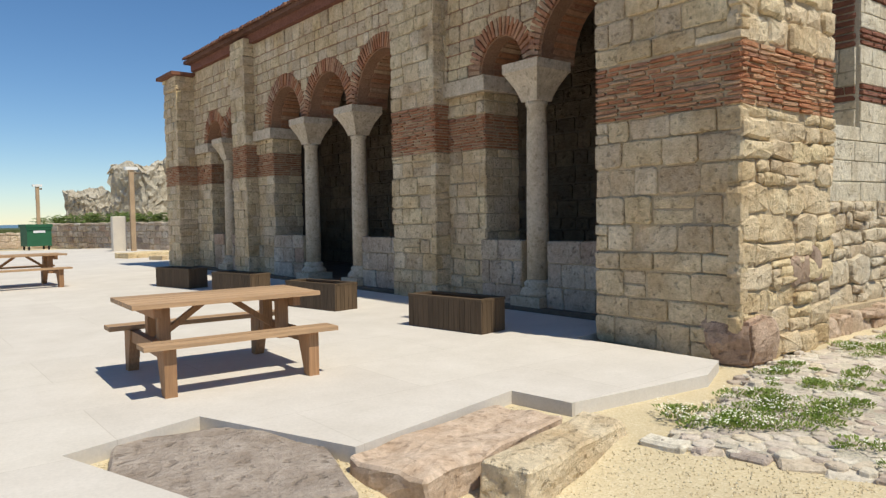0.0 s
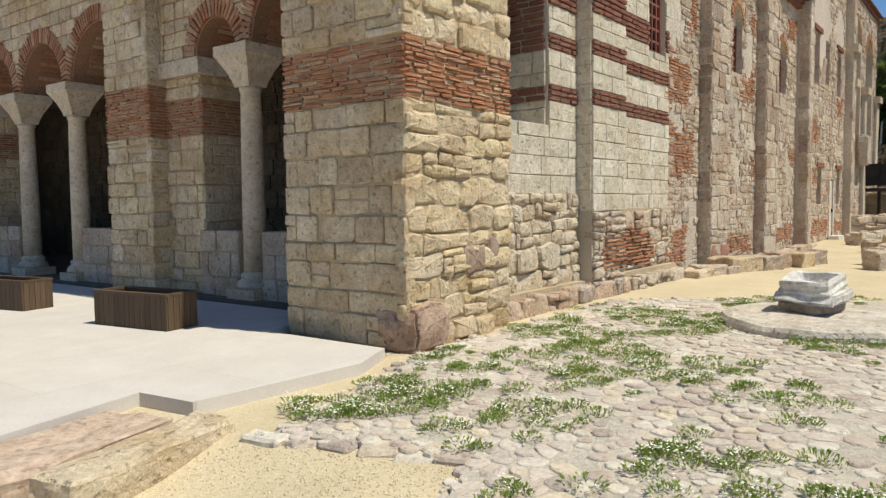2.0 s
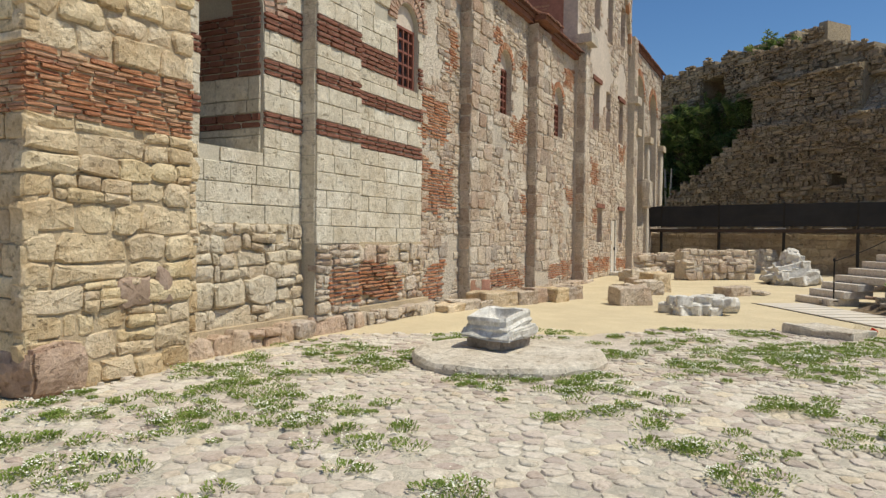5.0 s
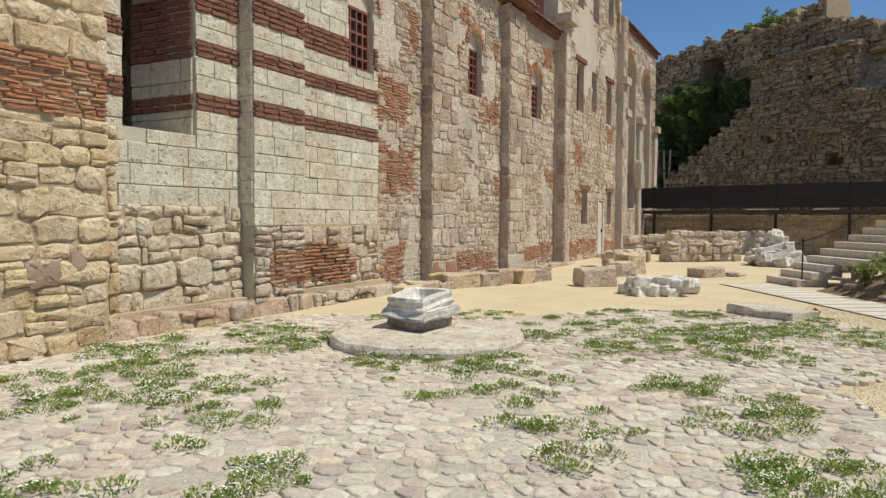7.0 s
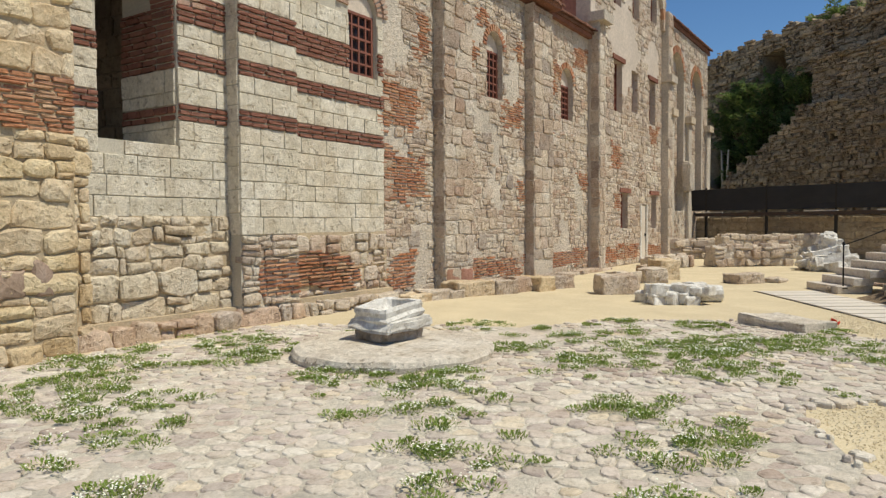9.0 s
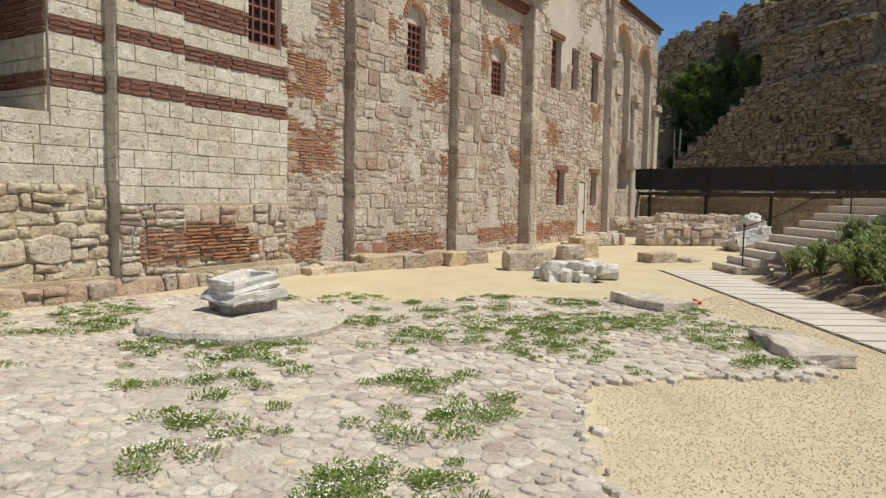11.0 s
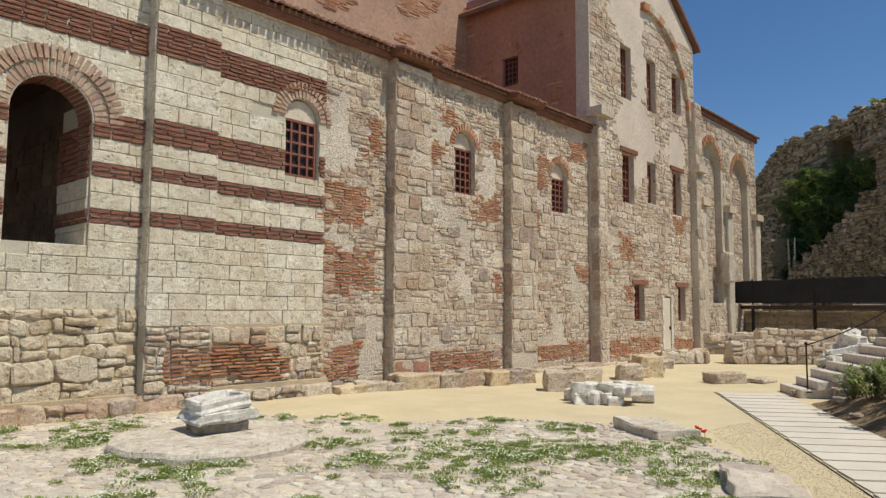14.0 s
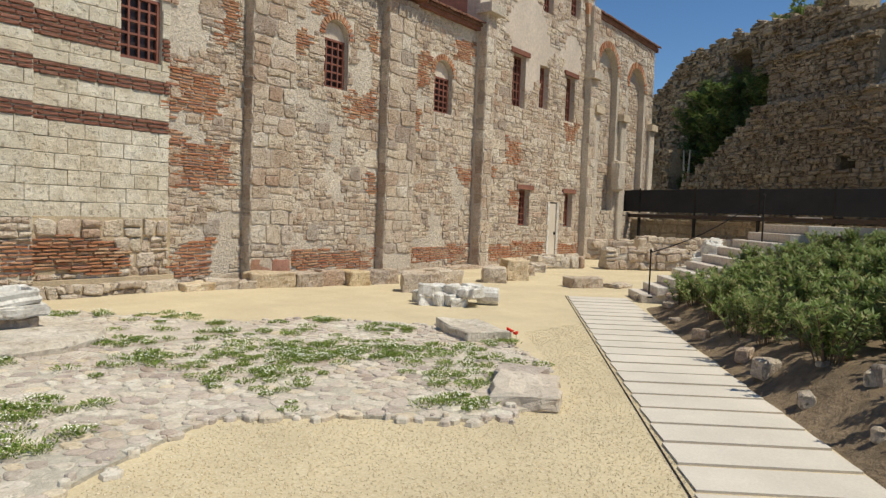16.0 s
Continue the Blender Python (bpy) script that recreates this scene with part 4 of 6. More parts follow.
for v in g.verts:
    n = Vector((v.co.x / .34, v.co.y / .32, v.co.z / .27))
    f = max(abs(n.x), abs(n.y), abs(n.z)) / max(n.length, .01)
    v.co *= .45 + .62 * f
    v.co += noise.noise_vector(v.co * 4 + Vector((3, 1, 0))) * .05
part("corner_boulder", g, PINKISH, jamb, "large rough corner boulder", m=pose(6.98, 3.8, .18))
FX = 7.9
AM = Matrix.Translation((0, 7.6, 0)) @ Matrix.Diagonal((1, .93, 1, 1)) @ Matrix.Translation((0, -7.6, 0))
arcade = tagged(new("wall_arcade"), "open porch arcade of limestone and brick", "wall", kind="structure")
arcade.matrix_basis = AM @ pose(FX, 26, 0, 0, 0, -90)


def ly(y):
    return 26 - y


SPRING = 3.82
spans = [(5.45, 7.42), (7.8, 8.85), (11.0, 13.0), (13.4, 15.2), (15.6, 17.4), (19.2, 20.4), (20.8, 22.0)]
ars = [((ly(a) + ly(b)) / 2, (b - a) / 2, SPRING) for a, b in spans]
g = bmesh.new()
panel(g, ly(23.3), ly(5.3), SPRING, 6.3, 0, .75, (), ars)
part("spandrel", g, plain_mat("soffit_brick_face", (.36, .20, .12), 30, .35, .8, .95, 0, .03), arcade)


def off_arches(q):
    """True for a spandrel stone that lies outside every arch ring."""
    for c, r, z in ars:
        near_x, near_z = min(max(c, q[0]), q[1]), max(z, q[2])
        if math.hypot((q[0] + q[1]) / 2 - c, (q[2] + q[3]) / 2 - z) < r + .24 or math.hypot(near_x - c, near_z - z) < r + .05:
            return False
    return True


lay([q for q in courses(ly(23.3), ly(5.4), SPRING, 6.08, (.2, .3), (.2, .5), R) if off_arches(q)], arcade, "block", LIME, "stone", .025, .12, R, 150, .02, jitter=.01)
for c, r, z in ars:
    arch_ring(arcade, c, z, r + .01, .30, int(r * 38) + 4, BRICK, "arch_brick", .045, .5, R)
    # thin bricks of the soffit
    n = int(r * 30)
    for k in range(n):
        a_ = math.pi * (k + .5) / n
        ob = new("soffit_brick", shared_stone("ashlar", k % 12, BRICK, "soffit_brick"))
        ob.parent = arcade
        ob.matrix_basis = Matrix.Translation((c - (r + .01) * math.cos(a_), .5, z + (r + .01) * math.sin(a_))) @ Euler((0, -(math.pi / 2 - a_), 0)).to_matrix().to_4x4() @ Matrix.Diagonal((math.pi * r / n * .75, .46, .05, 1))
for (y0, y1) in ((8.85, 11.1), (17.4, 19.2), (22.0, 23.2)):
    o1 = masonry("wall_arcade_pier", "arcade pier of limestone with a brick band", FX + .05, FX + .8, y0, y1, 3.55, True, True, (2.62, 3.2), 60)
    o2 = None
    if y0 < 20:
        o2 = masonry("wall_arcade_pilaster", "front pilaster of limestone with a brick band", FX - .28, FX + .04, y0 + 1.0, y1 + .1, 6.2, True, True, (2.62, 3.45), 60)
    o3 = tagged(part("wall_impost", soft_box(FX - .1, FX + .95, y0 - .16, y0 + .99, 3.55, 3.80, .04), COLUMN), "moulded stone impost on the pier", "impost", kind="structure")
    for o in filter(None, (o1, o2, o3)):
        o.matrix_basis = AM @ o.matrix_basis
o1 = masonry("wall_end_pier", "far corner pier of limestone with a brick band", 7.36, 8.7, 23.2, 24.4, 5.95, True, True, (2.6, 3.2), 60)
o1.matrix_basis = AM @ o1.matrix_basis


def column(y):
    t = thing("column", pose(FX + .12, y, 0), "smooth stone column with a flared capital", "column", "arcade columns", "structure")
    part("plinth", soft_box(-.31, .31, -.31, .31, .05, .25, .02), COLUMN, t)
    part("base", lathe([(.28, .25), (.29, .30), (.26, .36), (.21, .40), (.23, .45), (.18, .50)], 24), COLUMN, t, smooth=True)
    part("shaft", lathe([(.175, .5), (.172, 1.5), (.16, 2.6), (.148, 3.16), (.17, 3.18), (.17, 3.24)], 28), COLUMN, t, smooth=True)
    g = bmesh.new()
    rings = []
    for h, z in ((.165, 3.24), (.18, 3.31), (.24, 3.46), (.34, 3.64), (.37, 3.68), (.37, 3.82)):
        rings.append([g.verts.new((sx * h, sy * h, z)) for sx, sy in ((-1, -1), (1, -1), (1, 1), (-1, 1))])
    for a, b in zip(rings, rings[1:]):
        for k in range(4):
            g.faces.new((a[k], a[(k + 1) % 4], b[(k + 1) % 4], b[k]))
    g.faces.new(rings[0][::-1])
    g.faces.new(rings[-1])
    bmesh.ops.bevel(g, geom=[e for e in g.edges if e.calc_face_angle(0) > .7], offset=.015, segments=2, affect='EDGES')
    part("capital", g, COLUMN, t, "carved pale stone capital")
    return t


for y in (7.65, 12.8, 14.88, 19.75):
    column(y)
# parapets between the columns
for a, b in ((5.4, 7.32), (7.9, 8.9), (11.0, 12.9), (15.7, 17.4), (19.2, 20.3), (20.9, 21.7)):
    t = tagged(new("wall_parapet"), "low porch parapet of large stone slabs", "parapet", kind="structure")
    t.matrix_basis = AM @ pose(FX, b, 0, 0, 0, -90)
    g = bmesh.new()
    box(g, 0, b - a, 0, .4, 0, 1.1)
    part("core", g, MORTAR, t)
    lay(courses(0, b - a, .05, 1.12, (.34, .4), (.4, .8), R), t, "block", RUBBLE, "stone", .03, .12, R, 20, .015)
# porch inside: walls and blocks in stone darkened to stand for indoor shade
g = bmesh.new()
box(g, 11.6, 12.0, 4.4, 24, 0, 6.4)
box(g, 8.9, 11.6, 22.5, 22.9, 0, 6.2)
porch = tagged(part("wall_porch_inside", g, PORCHSHADE), "rough stone walls inside the porch, coloured dark for its shade", "wall", kind="structure")
lay(courses(0, 17, .1, 5.5, (.25, .4), (.35, .8), R, [(8.0, 9.2, 0, 2.3)]), tagged(place(new("porch_masonry"), pose(11.6, 22, 0, 0, 0, -90)), "stone blocks of the inner porch wall", "wall", kind="structure"), "block", SHADESTONE, "stone", .03, .12, R, 120, .02)
g = bmesh.new()
box(g, FX - .3, 12.0, 5.3, 23.2, 6.3, 6.4, AM)
box(g, 8.72, 12.0, 4.3, 5.3, 6.3, 6.4)
box(g, 6.5, 8.8, 3.45, 5.5, 5.6, 5.68)
box(g, 7.16, 9.0, 23.0, 24.6, 5.95, 6.05, AM)
proof = tagged(part("roof_porch", g, TILE), "red tile porch roof with a brick eave", "roof", kind="structure")
e = new("eave_row")
e.parent, e.matrix_basis = proof, AM @ pose(FX, 26, 0, 0, 0, -90)
roof_tiles(e, ly(23), ly(5.3), -.4, 6.39, 1.5, 6.9)
roof_tiles(e, ly(11.2), ly(9.75), -.55, 6.32, .2, 6.5)
roof_tiles(e, ly(19.4), ly(18.35), -.55, 6.32, .2, 6.5)
part("cornice", (lambda q: (box(q, ly(23), ly(5.4), -.14, .2, 6.08, 6.3), q)[1])(bmesh.new()), DARKBRICK, e, "red brick eaves course")
# floor takes the same shade-darkened colour as the inner walls
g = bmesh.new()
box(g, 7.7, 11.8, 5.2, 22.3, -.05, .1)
tagged(part("floor_porch", g, PORCHSHADE), "stone porch floor", "floor", kind="structure")

# ---- paths, kerbs and stones of the yard ----
PL0, PL1 = Vector((20.72, -2.32, 0)), Vector((10.95, -7.42, 0))
pdir = (PL1 - PL0).normalized()
pang = math.degrees(math.atan2(pdir.y, pdir.x))
slab_path = tagged(new("slab_path"), "walkway of pale concrete slabs with gravel joints", "path", kind="structure")
slab_path.matrix_basis = pose(PL0.x, PL0.y, 0, 0, 0, pang)
board = soft_box(.03, .46, .02, 1.28, -.12, -.042, .006, 1)
first = part("slab", board, CONCRETE, slab_path)
for k in range(1, 33):
    o = new("slab", first.data)
    o.parent = slab_path
    o.matrix_basis = pose(k * .495, R.uniform(-.006, .006), R.uniform(-.003, .003), 0, 0, R.uniform(-.3, .3) + 3)
first.matrix_basis = pose(0, 0, 0, 0, 0, 3)
part("edging", soft_box(-.1, 16.4, -.016, -.008, -.1, -.048, 0), IRON, slab_path, "dark steel edging strip")


def boulder(name, x, y, z, sx, sy, sz, rz, mat, label, category="stone", wob=.05, seed=1, r=.05, group="", cuts=3):
    b = soft_box(-sx / 2, sx / 2, -sy / 2, sy / 2, 0, sz, min(r, .02), 1, wob, max(cuts, 2), seed)
    return tagged(part(name, b, mat, m=pose(x, y, z, 0, 0, rz)), label, category, group)


boulder("stone_slab", 1.6, 4.2, -.25, 1.3, 1.6, .265, -17, BASALT, "worn dark grey stone slab sunk in the terrace", wob=.025, seed=2, r=.05, cuts=5)
boulder("stone_slab", 3.05, 3.62, -.3, 1.55, .62, .32, 12, stone_mat("pink_stone", [(.62, .47, .37), (.60, .48, .38)], 18, 2.5, (.75, .65, .55), .6), "rough pinkish stone step", wob=.04, seed=3, r=.05, cuts=5)
boulder("stone_slab", 3.45, 3.12, -.3, 1.3, .36, .33, 12, LIME, "pale stone kerb block beside the gravel", wob=.035, seed=4, r=.05, cuts=5)
for k in range(6):
    a = k / 5
    boulder("kerb_stone", 4.1 + .42 * a, 2.75 - 1.3 * a, -.12, R.uniform(.2, .38), R.uniform(.14, .26), R.uniform(.075, .1), -70 + R.uniform(-14, 14), COBBLE, "pale flat border stone at the gravel edge", wob=.02, seed=k, r=.02, cuts=1, group="border stones")
for k in range(7):
    boulder("kerb_stone", 3.8 - .2 * k, 1.05 - .3 * k, -.12, R.uniform(.26, .42), R.uniform(.2, .32), R.uniform(.08, .11), R.uniform(20, 70), COBBLE, "pale flat border stone at the gravel edge", wob=.03, seed=k + 20, r=.03, cuts=1, group="border stones")

# old well head on its base and round stone
mill = tagged(part("round_stone", (lambda b: ([setattr(v, "co", v.co + noise.noise_vector(v.co * 2.2) * .035) for v in b.verts], b)[1])(lathe([(1.16, -.05), (1.17, .05), (1.14, .10), (1.05, .125), (.8, .12), (.5, .125), (.2, .12)], 44)), PALEBLOCK, m=pose(10.5, .32, -.01)), "large round flat stone lying on the cobbles", "stone")
wb = soft_box(-.40, .34, -.30, .30, 0, .19, .03, 2, .035, 4, 4)
well = thing("old_well", pose(10.72, .5, .1, 0, 0, -14) @ Matrix.Scale(.88, 4), "weathered marble well head on a rough stone base", "well")
part("base", wb, BASALT, well, "rough grey stone block")
g = soft_box(-.5, .42, -.4, .38, 0, .15, .035, 2, .03, 4, 12)
for v in g.verts:
    v.co.x += .12 * (v.co.z / .15) * (1 if v.co.x < 0 else -.1)
part("lower_moulding", g, MARBLE, well, "chipped white marble slab", m=pose(.0, -.02, .18, 2, -1.5, 6))
g = bmesh.new()
outer = [(-.36, -.33), (.33, -.33), (.36, -.28), (.36, .28), (.3, .33), (-.33, .33), (-.4, .24), (-.4, -.24)]
rings = []
for k, z in ((1.0, .0), (1.06, .05), (.98, .09), (1.02, .15), (.98, .19), (.80, .185), (.72, .1), (.62, .03)):
    rings.append([g.verts.new((x * k, y * k, z + (.02 * math.sin(x * 9) if z > .1 else 0))) for x, y in outer])
for a, b in zip(rings, rings[1:]):
    for k in range(8):
        g.faces.new((a[k], a[(k + 1) % 8], b[(k + 1) % 8], b[k]))
g.faces.new(rings[0][::-1])
g.faces.new(rings[-1])
bmesh.ops.subdivide_edges(g, edges=g.edges[:], cuts=2, use_grid_fill=True)
for v in g.verts:
    v.co += noise.noise_vector(v.co * 5.5) * .03
    v.co.z = max(v.co.z, 0)
part("head", g, MARBLE, well, "hollow chipped white marble head", m=pose(-.02, 0, .31, 0, -7, 4))

# low stones along the church wall
k, x = 0, 7.3
while x < 11.8:
    w = R.choice((.35, .5, .6, .75, .95))
    off = .42 + max(0, x - 7.6) * .36 + R.uniform(-.08, .08)
    p = MW @ Vector((x + w / 2, -off, 0))
    boulder("footing_stone", p.x, p.y, -.1, w * 1.02, R.uniform(.4, .65), R.uniform(.16, .26) + (.14 if x > 8.6 else 0), -20 + R.uniform(-9, 9), RUBBLE if k % 3 else LIME, "worn footing stone along the church wall", wob=.045, seed=k, r=.04, cuts=3, group="footing stones")
    x += w * .92
    k += 1
x = 9.2
while x < 17.8:
    w = R.choice((.5, .8, 1.1))
    p = MW @ Vector((x + w / 2, -.42, 0))
    boulder("footing_stone", p.x, p.y, -.1, w * 1.02, R.uniform(.3, .45), R.uniform(.1, .16), R.uniform(-5, 5), RUBBLE, "low worn footing stone against the church wall", wob=.035, seed=k, r=.04, cuts=2, group="footing stones")
    x += w
    k += 1
# loose blocks and fragments
for (x, y, sx, sy, sz, rz, mat, lab) in (
        (18.95, .28, .8, .55, .42, -50, RUBBLE, "long weathered block lying by the wall"),
        (20.2, .5, .7, .55, .4, -20, RUBBLE, "weathered stone block in the yard"),
        (22.3, .35, .75, .6, .38, 30, RUBBLE, "rounded boulder by the wall"),
        (23.3, .3, .6, .7, .55, -45, LIME, "squared yellowish stone block"),
        (24.6, .9, .9, .6, .3, -20, RUBBLE, "broken stone block beside the wall"),
        (26.4, 1.1, .8, .5, .26, 30, RUBBLE, "broken stone block beside the wall"),
        (23.0, -1.75, .85, .6, .26, -40, RUBBLE, "flat stone lying on the gravel"),
        (23.7, -2.4, .7, .5, .1, -10, RUBBLE, "flat stone lying on the gravel"),
        (14.95, -3.4, .62, 1.15, .17, -33, PALEBLOCK, "flat old stone slab at the cobble edge"),
        (12.5, -5.5, .95, .6, .16, 26, COBBLE, "worn grey stone block at the cobble corner"),
        (12.95, -5.2, .45, .45, .16, 10, COBBLE, "worn grey stone block at the cobble corner")):
    boulder("stone_block", x, y, -.07, sx, sy, sz, rz, mat, lab, wob=.05, seed=int(x * 7), r=.05)
for i in range(22):
    a, b = R.uniform(0, 1), R.uniform(-.3, .35)
    low = i < 12
    boulder("marble_fragment", 17.35 + .55 * a + b, -.85 - .85 * a + b * .7, -.07 + (0 if low else .16), R.uniform(.22, .5), R.uniform(.16, .34), R.uniform(.14, .24), R.uniform(0, 180), MARBLE, "broken pale marble fragment on the gravel", wob=.05, seed=40 + i, r=.03, cuts=2, group="marble fragments")
g = lathe([(.17, 0), (.18, .1), (.17, .34), (.16, .4)], 14)
tagged(part("column_drum", g, MARBLE, m=pose(18.1, -1.65, .1, 90, 0, 25)), "short broken marble column drum", "column drum")

# ruined low walls further on
for (x, y, lx, sx, sz, rz) in ((30.6, -.9, 3.0, .7, .72, -30), (35.4, 1.6, 4.6, .6, .8, -30), (36.4, -1.2, 5.0, .7, 1.0, -34), (28.4, 1.4, 1.9, .6, .4, -10)):
    t = tagged(place(new("low_ruin_wall"), pose(x, y, -.06, 0, 0, rz - 20)), "low ruined foundation wall of rough stone", "wall", kind="structure")
    part("core", soft_box(-lx / 2, lx / 2, -sx / 2 + .05, sx / 2, 0, sz - .05, .03, 1, .06, 4, int(x)), OLD_MORTAR, t)
    lay(courses(-lx / 2, lx / 2, 0, sz, (.2, .32), (.3, .65), R, [], .1, .02), t, "crag", RUBBLE, "stone", .05, .25, R, 80, .03, y0=-sx / 2 + .05, jitter=.08, tilt=5)
    e = new("top_stones")
    e.parent = t
    e.matrix_basis = pose(0, 0, sz - .05, -90, 0, 0)
    lay(courses(-lx / 2, lx / 2, -sx / 2, sx / 2, (.2, .32), (.3, .55), R, [], .1, .02), e, "crag", RUBBLE, "stone", .05, .2, R, 60, .03, jitter=.08, tilt=5)

# ---- stairs, marble pile, posts ----
for k in range(10):
    st = soft_box(0 if k < 3 else -.7, 1.28 + R.uniform(-.03, .03), -.75, 0, 0, .17, .012, 1, .004, 2, k)
    tagged(part("stone_step", st, STEP, m=pose(20.9 + .07 * k, -3.9 - .29 * k, .17 * k - .06, 0, 0, 30.6)), "pale pinkish stone step of the garden stair", "step", "stair steps")
t = tagged(place(new("garden_wall"), pose(21.9, -7.2, 0, 0, 0, -110)), "low rubble garden wall with pale cap stones", "wall", kind="structure")
part("core", soft_box(0, 4.5, -.3, .3, -.1, 1.5, .02), MORTAR, t)
lay(courses(0, 4.5, 0, 1.5, (.16, .28), (.25, .6), R, [], .2, .02), t, "crag", COBBLE, "stone", .05, .2, R, 80, .03, y0=-.3, jitter=.03)
for k in range(5):
    part("cap_stone", soft_box(k * .9 + .01, k * .9 + .89, -.38, .34, 1.5, 1.64, .012, 1), STEP, t)
for k in range(34):
    q = k / 34
    rr, aa = 1.15 * (1 - q) * R.random() ** .5, R.uniform(0, 6.283)
    boulder("marble_piece", 29.3 + rr * math.cos(aa), -3.35 + rr * math.sin(aa), -.08 + .95 * max(0, 1 - rr / 1.2) * (.25 + .75 * q), R.uniform(.35, .75), R.uniform(.26, .45), R.uniform(.2, .36), R.uniform(0, 180), MARBLE, "broken white marble block in a heap", wob=.06, seed=70 + k, r=.04, cuts=2, group="marble heap").rotation_euler = (R.uniform(-.45, .45), R.uniform(-.45, .45), R.uniform(0, 3))
tagged(part("heap_base", soft_box(-.8, .8, -.7, .7, 0, .55, .15, 2, .15, 4, 9), MARBLE, m=pose(29.3, -3.35, -.1, 0, 0, 20)), "heap of broken marble blocks", "marble heap")
for x, y, z in ((21.05, -4.0, .11), (21.6, -6.0, 1.3)):
    t = thing("rope_post", pose(x, y, z - .06), "thin dark iron rope post beside the stair", "post", "rope posts")
    part("foot", lathe([(.1, 0), (.1, .02), (.02, .035)], 14), IRON, t)
    part("pole", lathe([(.016, .03), (.016, .95)], 10), IRON, t)
    part("knob", lathe([(.022, .93), (.032, .96), (.022, .99), (.01, 1.0)], 10), IRON, t)

rope_v, rope_f = [], []
for k in range(13):
    q = k / 12
    c = Vector((21.05, -4.0, .98)).lerp(Vector((21.6, -6.0, 2.18)), q) - Vector((0, 0, .14 * math.sin(math.pi * q)))
    rope_v += [c + Vector((.012 * math.cos(a), 0, .012 * math.sin(a))) for a in (0, 1.571, 3.142, 4.712)]
    if k:
        b = 4 * k
        rope_f += [(b - 4 + i, b - 4 + (i + 1) % 4, b + (i + 1) % 4, b + i) for i in range(4)]
tagged(mesh_ob("rope", rope_v, rope_f, IRON), "dark rope hung between the iron posts", "rope")

# ---- planted bank ----


def bank_h(a, b):
    """Height of the bank a metres along and b metres off the walkway."""
    h = .12 + .30 * min(b, 6) + .12 * noise.noise(Vector((a * .7, b * .7, 0))) + .05 * noise.noise(Vector((a * 3, b * 3, 5)))
    return -.08 + h * min(1, b / .5 + .1)


gv, gf = [], []
NA, NB = 72, 40
for i in range(NA):
    for j in range(NB):
        a, b = -1.2 + 19 * i / (NA - 1), 1.3 + 9.5 * (j / (NB - 1)) ** 1.3
        edge = max(0, .9 - a) * .9
        h = -.1 + (bank_h(a, b - 1.3) + .1) * min(1, max(0, (a - 1.0 - .22 * max(0, b - 3)) / .9))
        gv.append((a, b, h))
for i in range(NA - 1):
    for j in range(NB - 1):
        k = i * NB + j
        gf.append((k, k + NB, k + NB + 1, k + 1))
BM = pose(PL0.x, PL0.y, 0, 0, 0, pang)
tagged(mesh_ob("bank", gv, gf, SOIL, m=BM, smooth=True), "sloping earth bank planted with shrubs", "bank", kind="structure")
for i in range(26):
    a, b = R.uniform(0, 12), R.uniform(.1, 1.2)
    p = BM @ Vector((a, 1.3 + b, bank_h(a, b) - .03))
    boulder("bank_stone", p.x, p.y, p.z, R.uniform(.08, .3), R.uniform(.08, .22), R.uniform(.06, .2), R.uniform(0, 180), RUBBLE, "small stone half buried in the bank", wob=.02, seed=i, r=.02, cuts=1, group="bank stones")


def spray(rnd, stems, height, spread, leaves, leaf, lean=.5, upright=.6):
    """Leaf and stem geometry of a shrub: curved stems with narrow leaves all along."""
    lv, lf, sv, sf = [], [], [], []
    for _ in range(stems):
        az, rad = rnd.uniform(0, 6.283), rnd.uniform(0, spread) ** 1
        h = height * rnd.uniform(.55, 1.1)
        base = Vector((math.cos(az) * rad * .35, math.sin(az) * rad * .35, 0))
        tip = Vector((math.cos(az) * rad * (1 + lean * .3), math.sin(az) * rad * (1 + lean * .3), h))
        pts = [base.lerp(tip, q) + Vector((0, 0, h * .18 * math.sin(q * 3.14))) for q in (0, .35, .7, 1)]
        for a, b in zip(pts, pts[1:]):
            k = len(sv)
            w = .006
            sv += [a + Vector((w, 0, 0)), a + Vector((-w, w, 0)), a + Vector((0, -w, 0)), b + Vector((w * .7, 0, 0)), b + Vector((-w * .7, w * .7, 0)), b + Vector((0, -w * .7, 0))]
            sf += [(k, k + 1, k + 4, k + 3), (k + 1, k + 2, k + 5, k + 4), (k + 2, k, k + 3, k + 5)]
        for _ in range(leaves):
            q = rnd.uniform(.12, 1.05)
            i = min(int(q * 3), 2)
            c = pts[i].lerp(pts[i + 1], q * 3 - i)
            a2 = rnd.uniform(0, 6.283)
            d = Vector((math.cos(a2), math.sin(a2), rnd.uniform(-.1, 1) * upright * 2)).normalized()
            s = Vector((-d.y, d.x, rnd.uniform(-.4, .4))).normalized()
            ln, wd = leaf * rnd.uniform(.6, 1.25), leaf * rnd.uniform(.10, .2)
            k = len(lv)
            lv += [c, c + d * ln * .5 + s * wd, c + d * ln, c + d * ln * .5 - s * wd]
            lf.append((k, k + 1, k + 2, k + 3))
    return lv, lf, sv, sf


def make_shrub(seed, stems, height, spread, leaves, leaf, mat, label, category="shrub", group="", name="shrub", upright=.6):
    rnd = random.Random(seed)
    lv, lf, sv, sf = spray(rnd, stems, height, spread, leaves, leaf, upright=upright)
    t = tagged(new(name), label, category, group)
    mesh_ob("foliage", lv, lf, mat, t)
    mesh_ob("woody_base", sv, sf, STEM, t)
    return t


